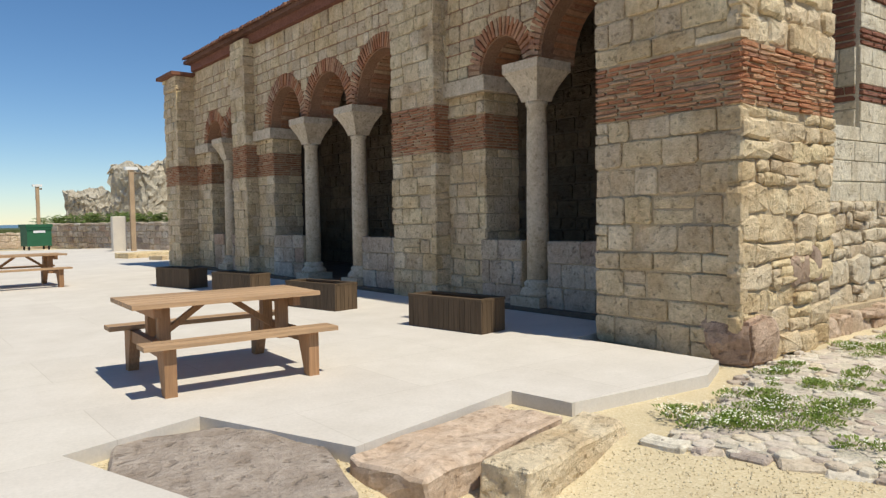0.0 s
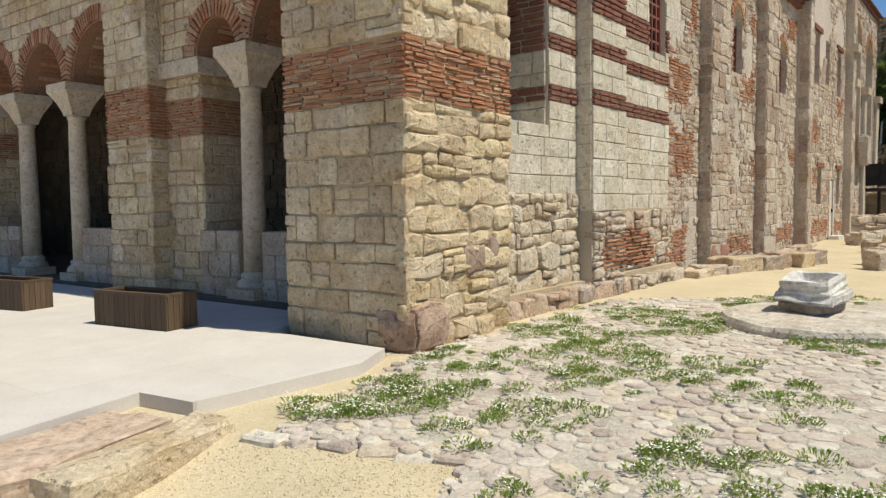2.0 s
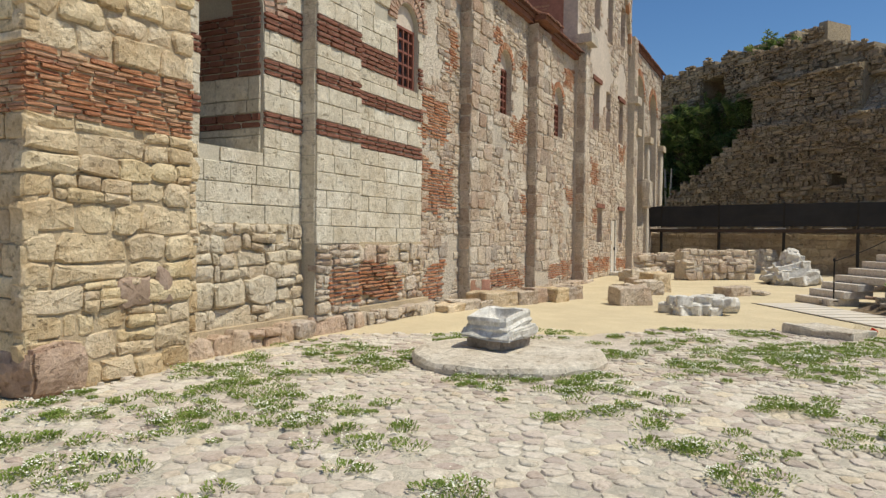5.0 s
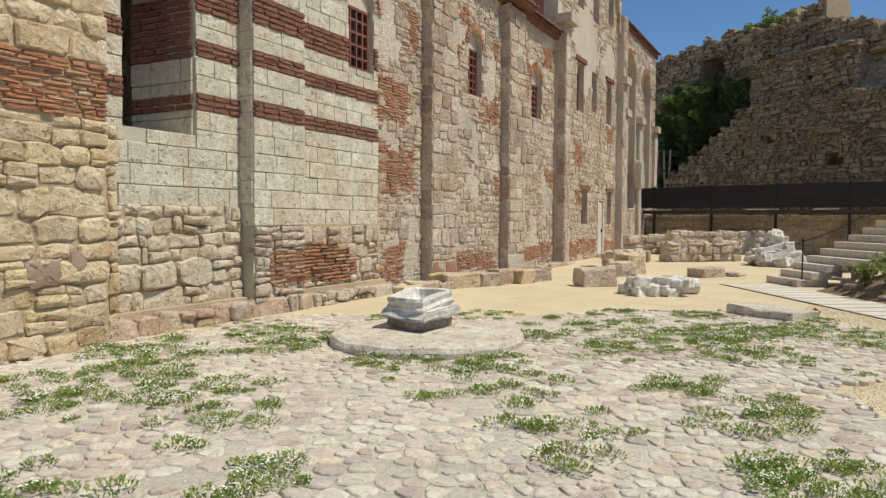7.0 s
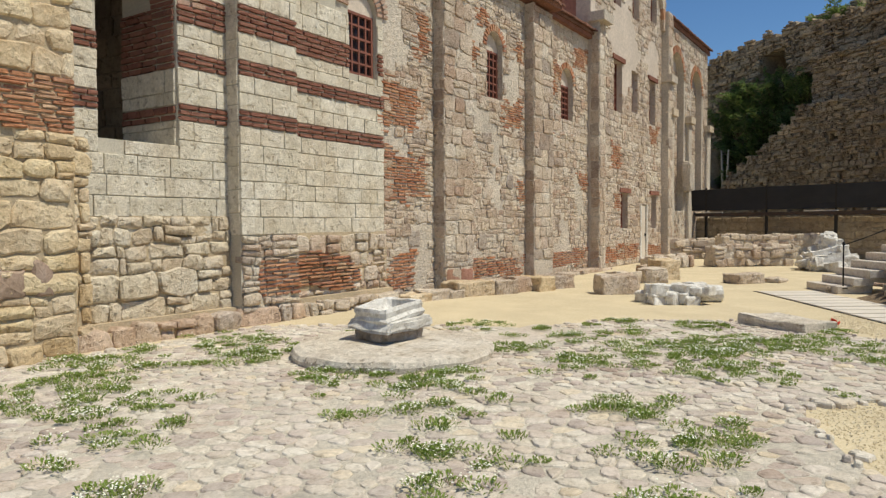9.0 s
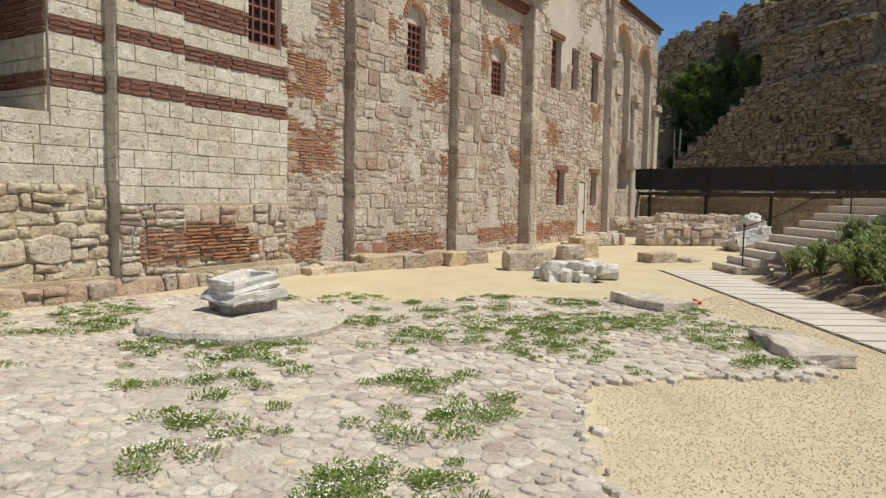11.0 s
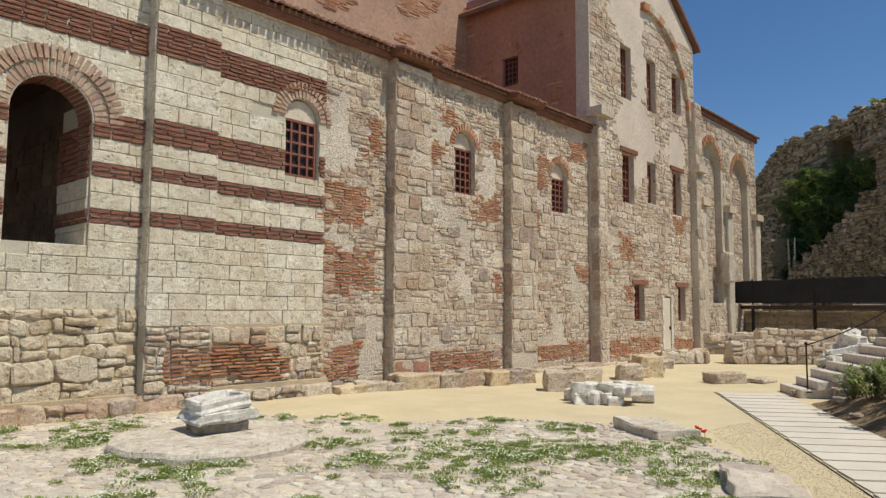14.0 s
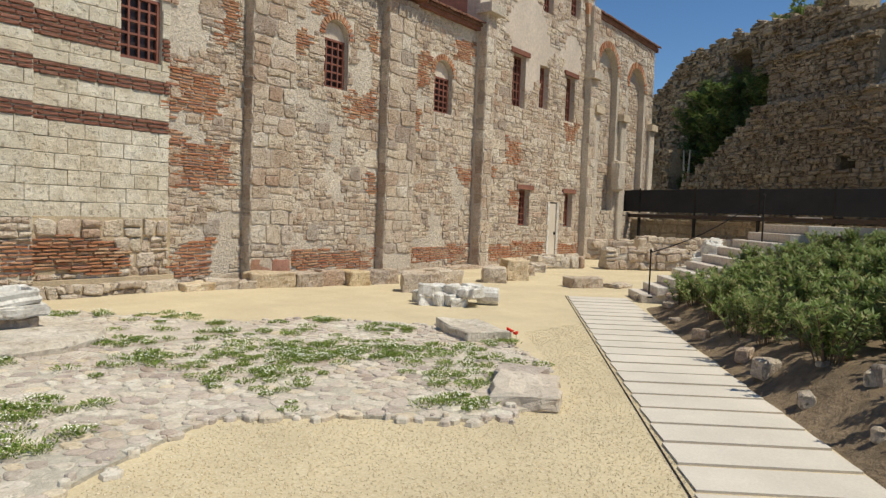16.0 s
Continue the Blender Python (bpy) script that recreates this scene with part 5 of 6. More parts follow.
kinds = [make_shrub(s, 24, .52, .36, 52, .085, SHRUB, "bushy green herb shrub on the earth bank", "shrub", "bank shrubs") for s in (1, 2, 3, 4)]
put = []
tries = 0
while len(put) < 270 and tries < 9000:
    tries += 1
    a, b = R.uniform(-.2, 15.5), .38 + 5.0 * R.random()
    if a < 2.0 + .2 * max(0, b - 1.7):
        continue
    if b < .4 + .025 * a or (b < 1.1 and R.random() < .5):
        continue
    if all((a - c) ** 2 + (b - d) ** 2 > .34 ** 2 for c, d in put):
        put.append((a, b))
for i, (a, b) in enumerate(put):
    p = BM @ Vector((a, 1.3 + b, bank_h(a, b) - .02))
    s = R.uniform(.6, 1.2)
    m = Matrix.LocRotScale(p, Euler((0, 0, R.uniform(0, 6.28))), None)
    ob = kinds[i % 4] if i < 4 else copy_thing(kinds[i % 4], m)
    ob.matrix_basis = m @ Matrix.Diagonal((s, s, s * R.uniform(.85, 1.2), 1))

# ---- fence and retaining wall ----
F0, F1 = Vector((40.0, 4.9, 0)), Vector((31.0, -19.5, 0))
fd = F1 - F0
FM = pose(F0.x, F0.y, 0, 0, 0, math.degrees(math.atan2(fd.y, fd.x)))
FL = fd.length
ret = tagged(new("wall_retaining"), "low shaded rubble retaining wall", "wall", kind="structure")
ret.matrix_basis = FM @ Matrix.Translation((0, .35, 0))
g = bmesh.new()
box(g, -1, FL, 0, .6, -.1, 1.7)
part("core", g, CITYMORTAR, ret)
lay([(a, b, c, d) for a, b, c, d in courses(-1, FL, 0, 1.7, (.25, .4), (.4, .9), R, [], .15, .02)], ret, "crag", CITY, "stone", .03, .2, R, 100, .03, near=lambda q: abs(q[0] - 5))
fence = thing("fence", FM, "steel fence hung with black cloth above a wall", "fence")
n = 9
for i in range(n + 1):
    x = .1 + i * 2.9
    part("post", soft_box(x - .05, x + .05, -.05, .05, -.1, 1.85, .008, 1), IRON, fence)
    up = part("upright", soft_box(x - .03, x + .03, -.03, .03, 1.9, 3.1, .006, 1), IRON, fence)
    if i < n:
        cloth = part("cloth_panel", soft_box(x + .02, x + 2.88, -.012, .004, 2.03, 3.03, 0, 1, .03, 3, i), SCREEN, up, "black woven screen cloth")
part("beam", soft_box(-.2, FL, -.09, .09, 1.76, 1.92, .01, 1), plain_mat("brown_steel", (.07, .05, .04), 30, .3, .3, .7, .3), fence, "dark brown steel beam")
for x, w, z, a in ((1.0, .4, 2.55, 20), (1.25, .35, 2.5, -50), (1.6, .3, 2.6, 60), (1.75, .35, 2.45, 10)):
    g = bmesh.new()
    box(g, -w / 2, w / 2, -.045, -.04, -.015, .015)
    part("painted_mark", g, PATCHY, fence, "faint pale painted stroke", m=pose(x, 0, z, 0, a, 0))
for x, w in ((3.4, .8), (8.2, 1.3), (10.8, .9)):
    tagged(part("loose_board", soft_box(-w / 2, w / 2, -.08, .08, 0, .05, .006, 1), CONCRETE, m=FM @ pose(x, 0, 1.92, 0, 0, 4)), "pale loose board lying on the fence beam", "board", "loose boards")

# ---- ruined city wall ----
C0 = Vector((53.8, 7.7, 0))
cd = Vector((-.632, -.775, 0))
CM = pose(C0.x, C0.y, 0, 0, 0, math.degrees(math.atan2(cd.y, cd.x)))


def skyline(s):
    pts = [(0, 9.0), (2, 10.2), (5, 11.5), (6.2, 11.9), (8.5, 11.3), (10.2, 11.4), (11.5, 12.2), (14.3, 12.2), (14.8, 12.7), (15.6, 12.5), (16, 11.8), (17.5, 11.4), (19.5, 10.6), (22, 11.2), (30, 11.5), (40, 11)]
    for (a, b), (c, d) in zip(pts, pts[1:]):
        if s <= c:
            return b + (d - b) * (s - a) / (c - a) + .45 * noise.noise(Vector((s * 2.3, 0, 0))) + .2 * noise.noise(Vector((s * 6, 0, 0)))
    return 11


def city_part(name, label, s0, s1, z0, top, y0, y1, holes=(), single=120, h=(.26, .46), l=(.3, .8), kind="city", proud=.2):
    t = tagged(new(name), label, "wall", kind="structure")
    t.matrix_basis = CM
    g = bmesh.new()
    s = s0
    while s < s1:
        e = min(s + .5, s1)
        zt = top((s + e) / 2)
        cuts = [(c, d) for a, b, c, d in holes if a < (s + e) / 2 < b]
        lo = z0
        for c, d in cuts:
            box(g, s, e, y0, y1, lo, c)
            lo = d
        box(g, s, e, y0, y1, lo, zt)
        s = e
    part("core", g, CITYMORTAR, t)
    cells = [q for q in rubble(s0, s1, z0, max(top(s0 + (s1 - s0) * k / 40) for k in range(41)), R, holes, .82 if h[0] > .25 else .5, .35) if q[3] < top((q[0] + q[1]) / 2) + .12 and R.random() > .09]
    lay(cells, t, kind, CITY, "stone", proud, .3, R, single, .03, y0=y0, near=lambda q: abs(q[0] - 10) + abs(q[2] - 7), jitter=.11, tilt=8)
    return t


def low_top(s):
    """The foot of the wall falls away in broken steps towards the church."""
    if s < 4.6:
        return 6.0 + .5 * noise.noise(Vector((s, 3, 0)))
    if s < 6.0:
        return 3.5
    if s < 11.6:
        return 3.9 + round((s - 6.0) / .8) * .8 * .6 + .25 * noise.noise(Vector((s * 1.3, 3, 0)))
    return 7.7 + .1 * noise.noise(Vector((s, 3, 0)))


city_part("wall_city_lower", "shaded ruined city wall of rough coursed stone", 0, 34, -.1, low_top, 0, 2.4, [(17.2, 17.8, 4.2, 4.8), (13.5, 13.9, 5.6, 6.0)], single=280)
city_part("wall_city_middle", "smoother set-back tier of the city wall", 11.9, 18.3, 7.5, lambda s: 10.25 + .06 * noise.noise(Vector((s * 3, 0, 0))), .65, 2.6, [(13.2, 13.5, 9.0, 9.3), (15.5, 15.8, 8.7, 9.0)], single=120)
city_part("wall_city_ledge", "projecting course of the city wall", 11.9, 18.3, 9.95, lambda s: 10.2 + .06 * noise.noise(Vector((s * 3, 0, 0))), .5, .8, single=60, h=(.2, .21))
city_part("wall_city_upper", "ragged upper remains of the city wall", 10.4, 34, 9.6, lambda s: skyline(s) + (.55 if 15.3 < s < 15.7 else 0) + .3 * abs(noise.noise(Vector((s * 1.6, 4, 0)))) if s > 11 else 10.2 + (s - 10.4) * 1.6, 1.3, 3.2, single=100, proud=.28)
city_part("wall_city_back", "collapsed inner face of the city wall", -4, 12.5, 3, lambda s: 12.7 + .06 * s - max(0, 1.5 - s) * .5 + .5 * noise.noise(Vector((s * 1.1, 7, 0))) + .25 * noise.noise(Vector((s * 4, 7, 0))), 3.4, 5, [(5.5, 7.5, 10.5, 12.0)], single=60, proud=.25)
# broken end of the tier: pale rubble core leaning back into the sun
t = tagged(new("wall_city_core"), "pale broken rubble core of the city wall", "wall", kind="structure")
t.matrix_basis = CM @ Matrix.Translation((18.3, .5, 7.6)) @ Euler((radians(-32), 0, 0)).to_matrix().to_4x4()
g = bmesh.new()
box(g, 0, 15, .05, 1.2, -.4, 3.2)
part("core", g, PALECORE, t)
lay([q for q in rubble(0, 15, -.2, 3.2, R, [], .6, .5) if R.random() > .05], t, "city", PALECORE, "stone", .1, .25, R, 120, .03, jitter=.07, tilt=6)
g = bmesh.new()
box(g, 5.0, 8.0, 5.6, 5.8, 9, 12.4)
box(g, 5.4, 5.5, 4.9, 5.6, 10.3, 12.2)
box(g, 7.5, 7.6, 4.9, 5.6, 10.3, 12.2)
box(g, 5.4, 7.6, 4.9, 5.6, 12.0, 12.1)
part("wall_hollow_back", g, CITYMORTAR, None)
bpy.data.objects["wall_hollow_back"].matrix_basis = CM
tagged(bpy.data.objects["wall_hollow_back"], "dark hollow inside the ruined wall", "wall", kind="structure")
ivies = [make_shrub(20 + s, 46, 1.5, .95, 60, .2, IVY, "leafy green shrub growing from the ruined wall", "shrub", "wall shrubs", "wall_shrub", .3) for s in range(3)]
spots = [(4.6, 1.6, 4.4, 1.2), (5.6, 2.4, 5.4, 1.6), (6.8, 2.4, 6.0, 1.5), (8.0, 2.6, 6.6, 1.5), (9.3, 2.6, 7.2, 1.4), (7.4, 2.9, 8.2, 1.3), (8.6, 2.9, 8.4, 1.2), (5.6, 2.8, 7.6, 1.5), (6.4, 2.0, 5.0, 1.1), (10.4, 2.4, 7.4, 1.2), (3.6, 2.6, 7.2, 1.3), (11.4, 3.0, 11.6, 1.3), (12.3, 3.2, 11.9, .9), (10.8, 1.8, 8.4, 1.0), (4.4, 3.0, 8.8, 1.2), (5.4, 1.0, 3.6, .8), (6.6, 3.2, 9.4, .9), (3.2, 2.2, 5.6, 1.2), (11.4, 1.2, 8.4, .7), (9.8, 1.6, 6.6, .9)]
for i, (s, y, z, k) in enumerate(spots):
    m = CM @ Matrix.LocRotScale((s, y, z - .3), Euler((.25 * R.uniform(-1, 1), .25, R.uniform(0, 6))), None)
    ob = ivies[i % 3] if i < 3 else copy_thing(ivies[i % 3], m)
    ob.matrix_basis = m @ Matrix.Diagonal((k * 1.25, k * 1.25, k * 1.1, 1))

BARK = plain_mat("pale_bark", (.50, .46, .40), 20, .3, .6)
for x, lean in ((5.2, -4), (5.5, 3)):
    tagged(part("bare_trunk", lathe([(.10, 0), (.085, .5), (.08, 1.2), (.06, 1.9), (.04, 2.6)], 10), BARK, m=CM @ pose(x, .6, 3.4, 0, lean, 0)), "pale bare trunk under the wall shrubs", "tree", "bare trunks")

# ---- terrace furniture ----


def picnic_table(m, label):
    t = thing("picnic_table", m, label, "table", "picnic tables")
    for k in range(5):
        y = -.36 + k * .18
        part("top_board", soft_box(-.86, .86, y - .082, y + .082, .71, .75, .006, 1), WOOD, t)
    for s in (-1, 1):
        for k in range(2):
            y = s * .68 + (k - .5) * .135
            part("bench_board", soft_box(-.86, .86, y - .06, y + .06, .41, .45, .006, 1), WOOD, t)
        x = s * .64
        part("bench_beam", soft_box(x - .035, x + .035, -.72, .72, .30, .41, .006, 1), WOODV, t)
        part("top_beam", soft_box(x - .035, x + .035, -.38, .38, .62, .71, .006, 1), WOODV, t)
        for q in (-1, 1):
            part("table_leg", soft_box(x - .05 - s * .085, x + .05 - s * .085, q * .2 - .05, q * .2 + .05, .3, .71, .008, 1), WOODV, t)
            g = bmesh.new()
            ys = [q * .60, q * .74, q * .73, q * .55]
            zs = [0, 0, .41, .41]
            lo = [g.verts.new((x - .05, y, z)) for y, z in zip([q * .63, q * .735, q * .735, q * .47], zs)]
            hi = [g.verts.new((x + .05, y, z)) for y, z in zip([q * .63, q * .735, q * .735, q * .47], zs)]
            g.faces.new(lo)
            g.faces.new(hi[::-1])
            for i in range(4):
                g.faces.new((lo[i], hi[i], hi[(i + 1) % 4], lo[(i + 1) % 4]))
            part("bench_leg", g, WOODV, t)
        a = Vector((s * .6, 0, .36))
        b = Vector((s * .12, 0, .7))
        d = b - a
        mm = Matrix.Translation((a + b) / 2) @ d.to_track_quat('Z', 'Y').to_matrix().to_4x4()
        g = bmesh.new()
        box(g, -.03, .03, -.025, .025, -d.length / 2, d.length / 2, mm)
        part("brace", g, WOODV, t)
    return t


picnic_table(pose(2.52, 6.6, .05, 0, 0, -3), "brown wooden picnic table with attached benches")
picnic_table(pose(2.55, 18.6, .05, 0, 0, 5), "brown wooden picnic table standing further off")


def planter(m):
    t = thing("planter", m, "long empty planter box of dark wooden slats", "planter", "planters along the arcade")
    L, W, H = 1.28, .46, .42
    part("liner", soft_box(-W / 2 + .05, W / 2 - .05, -L / 2 + .05, L / 2 - .05, 0, H - .1, 0), SOIL, t, "dark earth fill")
    n = 14
    for s in (-1, 1):
        long_ = part("long_side", soft_box(s * (W / 2 - .035) - .01, s * (W / 2 - .035) + .01, -L / 2 + .04, L / 2 - .04, .02, H - .03, 0), DARKWOOD, t)
        for k in range(n):
            y = -L / 2 + (k + .5) * L / n
            part("slat", soft_box(s * (W / 2 - .012) - .012, s * (W / 2 - .012) + .012, y - L / n / 2 + .003, y + L / n / 2 - .003, 0, H - .02, .003, 1), DARKWOOD, long_)
        short = part("short_side", soft_box(-W / 2 + .05, W / 2 - .05, s * (L / 2 - .035) - .01, s * (L / 2 - .035) + .01, .02, H - .03, 0), DARKWOOD, t)
        for k in range(5):
            x = -W / 2 + .026 + (k + .5) * (W - .052) / 5
            part("slat", soft_box(x - .038, x + .038, s * (L / 2 - .012) - .012, s * (L / 2 - .012) + .012, 0, H - .02, .003, 1), DARKWOOD, short)
        part("rim", soft_box(s * (W / 2 - .03) - .035, s * (W / 2 - .03) + .035, -L / 2 - .005, L / 2 + .005, H - .02, H + .01, .004, 1), DARKWOOD, t)
        part("rim", soft_box(-W / 2 + .07, W / 2 - .07, s * (L / 2 - .03) - .035, s * (L / 2 - .03) + .035, H - .02, H + .01, .004, 1), DARKWOOD, t)
    return t


p1 = planter(pose(5.86, 7.08, .05, 0, 0, 8))
for x, y, r in ((5.66, 10.3, 10), (5.55, 13.3, 12), (5.25, 15.85, 14)):
    copy_thing(p1, pose(x, y, .05, 0, 0, r))

# ---- far end of the terrace ----
def lamp_post(m):
    t = thing("street_lamp", m, "weathered lamp post with a white lamp head", "street lamp", "lamp posts")
    part("post", soft_box(-.11, .11, -.11, .11, 0, 4.1, .02, 1), LAMPWOOD, t)
    part("arm", soft_box(-.05, .3, -.05, .05, 3.9, 4.0, .01, 1), LAMPWOOD, t)
    part("lamp_head", soft_box(-.3, .3, -.16, .16, 4.1, 4.26, .03, 2), WHITEPAINT, t, "white lamp head")
    return t


l1 = lamp_post(pose(10.1, 37.5, 0))
copy_thing(l1, pose(9.0, 56.8, 0))
t = thing("waste_bin", pose(6.9, 44.5, .05, 0, 0, 10), "green plastic wheeled waste bin", "bin")
part("tub", soft_box(-.62, .62, -.5, .5, .22, 1.25, .06, 2), BINGREEN, t)
part("lid", soft_box(-.68, .68, -.56, .56, 1.25, 1.42, .07, 2), BINGREEN, t)
part("label_plate", soft_box(-.3, .3, -.515, -.5, .95, 1.08, 0), WHITEPAINT, t, "white label strip")
for sx in (-1, 1):
    for sy in (-1, 1):
        wh = part("wheel", lathe([(.1, -.03), (.11, 0), (.1, .03)], 14), RUBBER, t, m=pose(sx * .5, sy * .38, .11, 90, 0, 90))
        part("hub", lathe([(.04, -.04), (.045, 0), (.04, .04)], 10), IRON, wh)
part("front_rim", soft_box(-.66, .66, -.545, -.5, 1.12, 1.2, .01, 1), BINGREEN, t)
for s0, s1, y0, rz in ((0, 15, 41.5, -66), ):
    t = tagged(place(new("wall_far_low"), pose(8.2, 52.0, 0, 0, 0, -78)), "low pale rubble boundary wall", "wall", kind="structure")
    g = bmesh.new()
    box(g, 0, 16, 0, .5, 0, 1.45)
    part("core", g, MORTAR, t)
    lay(courses(0, 16, 0, 1.5, (.3, .45), (.4, .9), R, [], .1, .02), t, "crag", RUBBLE, "stone", .04, .2, R, 60, .03)
t = tagged(place(new("wall_far_front"), pose(-14, 50, 0)), "low pale rubble boundary wall", "wall", kind="structure")
g = bmesh.new()
box(g, 0, 22.5, 0, .5, 0, .95)
part("core", g, MORTAR, t)
lay(courses(0, 22.5, 0, 1.0, (.3, .45), (.4, .9), R, [], .1, .02), t, "crag", RUBBLE, "stone", .04, .2, R, 60, .03)
boulder("info_stele", 9.55, 38.0, 0, .75, .2, 1.8, 20, CONCRETE, "pale upright stone slab beside the lamp post", "stele", wob=.01, seed=3, r=.05)
boulder("far_step", 8.8, 30.5, -.02, 2.4, 1.0, .28, 15, LIME, "low pale stone step on the terrace", "step", wob=.03, seed=5)
boulder("far_step", 9.2, 28.0, -.02, 2.0, .9, .22, 15, LIME, "low pale stone step on the terrace", "step", wob=.03, seed=6)
t = thing("sign_board", pose(5.0, 75, 0), "small white sign board on a post", "sign")
part("board", soft_box(-.6, .6, -.03, .03, 1.6, 2.8, .02, 1), WHITEPAINT, t)
part("post", soft_box(-.05, .05, .03, .1, 0, 2.6, .01, 1), IRON, t)
for (x, y, sx, sy, sz, s) in ((22.3, 75, 6.4, 5.0, 7.2, 1), (26, 72, 5, 5, 8.0, 2), (18.6, 86, 3.6, 3.2, 5.0, 3), (20.5, 80, 4, 3, 3.6, 4)):
    b = soft_box(-sx / 2, sx / 2, -sy / 2, sy / 2, 0, sz, .4, 2, .3, 16, s)
    for v in b.verts:
        if v.co.z > sz * .75:
            v.co.z += 1.1 * noise.noise(v.co * .9) * (v.co.z / sz)
            v.co.x *= 1.06
    tagged(part("ruined_tower", b, PALECORE, m=pose(x, y, -.2, 0, 0, 25)), "crumbling ruined stone tower in the distance", "ruin")
fs = [make_shrub(50 + s, 60, 2.0, 1.9, 36, .5, IVY, "green scrub near the ruins", "shrub", "far shrubs", "far_shrub", .3) for s in range(2)]
for i in range(16):
    m = Matrix.LocRotScale((11 + i * .95 + R.uniform(-.5, .5), 63 + R.uniform(-3, 6), -.1), Euler((0, 0, R.uniform(0, 6))), None)
    ob = fs[i] if i < 2 else copy_thing(fs[i % 2], m)
    k = R.uniform(.6, 1.1)
    ob.matrix_basis = m @ Matrix.Diagonal((k, k, k, 1))
g = bmesh.new()
box(g, -60, 40, 90, 129, -.1, .9)
tagged(part("far_scrub", g, FARGREEN), "low green scrub before the sea", "scrub", kind="stuff")

# ---- poppy ----
t = thing("poppy", pose(14.95, -4.1, -.05) @ Matrix.Scale(.7, 4), "red poppy flower at the cobble edge", "flower")
for k in range(3):
    ox, oy = R.uniform(-.12, .12), R.uniform(-.12, .12)
    part("stem", soft_box(ox - .004, ox + .004, oy - .004, oy + .004, 0, .14 + .04 * k, 0), GRASS, t)
    part("petals", lathe([(.012, 0), (.045, .02), (.06, .05), (.055, .055), (.02, .02)], 9), RED, t, m=pose(ox, oy, .13 + .04 * k, 25 * (k - 1), 10, 0))

# ---- cobbles, weeds and gravel ----
def cell_round(p, near_by):
    """The cell of site p among its neighbours, cut half-way to each, its corners rounded."""
    poly = [(p[0] - .3, p[1] - .3), (p[0] + .3, p[1] - .3), (p[0] + .3, p[1] + .3), (p[0] - .3, p[1] + .3)]
    for q in near_by:
        nx, ny = q[0] - p[0], q[1] - p[1]
        mid = (q[0] + p[0]) / 2 * nx + (q[1] + p[1]) / 2 * ny
        side = [v[0] * nx + v[1] * ny - mid for v in poly]
        out = []
        for k in range(len(poly)):
            a, b, sa, sb = poly[k - 1], poly[k], side[k - 1], side[k]
            if (sa > 0) != (sb > 0):
                f = sa / (sa - sb)
                out.append((a[0] + (b[0] - a[0]) * f, a[1] + (b[1] - a[1]) * f))
            if sb <= 0:
                out.append(b)
        poly = out
        if len(poly) < 3:
            return []
    cut = []
    for k in range(len(poly)):
        a, b = poly[k], poly[(k + 1) % len(poly)]
        if math.hypot(a[0] - b[0], a[1] - b[1]) < .02:
            continue
        cut += [(a[0] * .76 + b[0] * .24, a[1] * .76 + b[1] * .24), (a[0] * .24 + b[0] * .76, a[1] * .24 + b[1] * .76)]
    return cut


def cobble_mesh(ring, z, rise, rnd):
    """A low worn cobble: sunk sides, a rounded shoulder and a slightly dished top."""
    n = len(ring)
    mx, my = sum(v[0] for v in ring) / n, sum(v[1] for v in ring) / n
    wide = max(math.hypot(x - mx, y - my) for x, y in ring)
    gap = 1 - rnd.uniform(.006, .02) / wide
    tx, ty = rnd.uniform(-.035, .035), rnd.uniform(-.035, .035)
    vs = []
    for k, h in ((1.0, -.03), (1.0, rise * .2), (.9, rise * .8), (.66, rise)):
        vs += [(mx + (x - mx) * gap * k, my + (y - my) * gap * k, z + h + (tx * (x - mx) + ty * (y - my) + rnd.uniform(-.002, .002) if h > 0 else 0)) for x, y in ring]
    fs = [(l * n + i, l * n + (i + 1) % n, l * n + n + (i + 1) % n, l * n + n + i) for l in range(3) for i in range(n)]
    fs.append(tuple(3 * n + i for i in range(n)))
    return vs, fs


def on_slab(x, y):
    return abs(x - 12.3) < 1.15 and abs(y + .55) < .6 and noise.noise(Vector((x * 2, y * 2, 0))) > -.3


sites, grid = [], {}
for k in range(30000):
    x, y = R.uniform(1.8, 15.8), R.uniform(-6.2, 3.8)
    rad = .105 + .05 * noise.noise(Vector((x * .5, y * .5, 9))) + .035 * noise.noise(Vector((x * 3, y * 3, 2)))
    key = (int(x / .2), int(y / .2))
    if all((x - u) ** 2 + ((y - v) * 1.15) ** 2 > ((rad + r) / 2) ** 2 * 1.35 for i in (-1, 0, 1) for j in (-1, 0, 1) for u, v, r in grid.get((key[0] + i, key[1] + j), ())):
        grid.setdefault(key, []).append((x, y, rad))
        sites.append((x, y))
sites.sort(key=lambda q: (q[0] - 6.5) ** 2 + (q[1] + 2.0) ** 2)
jv, jf, base, singles = [], [], 0, 0
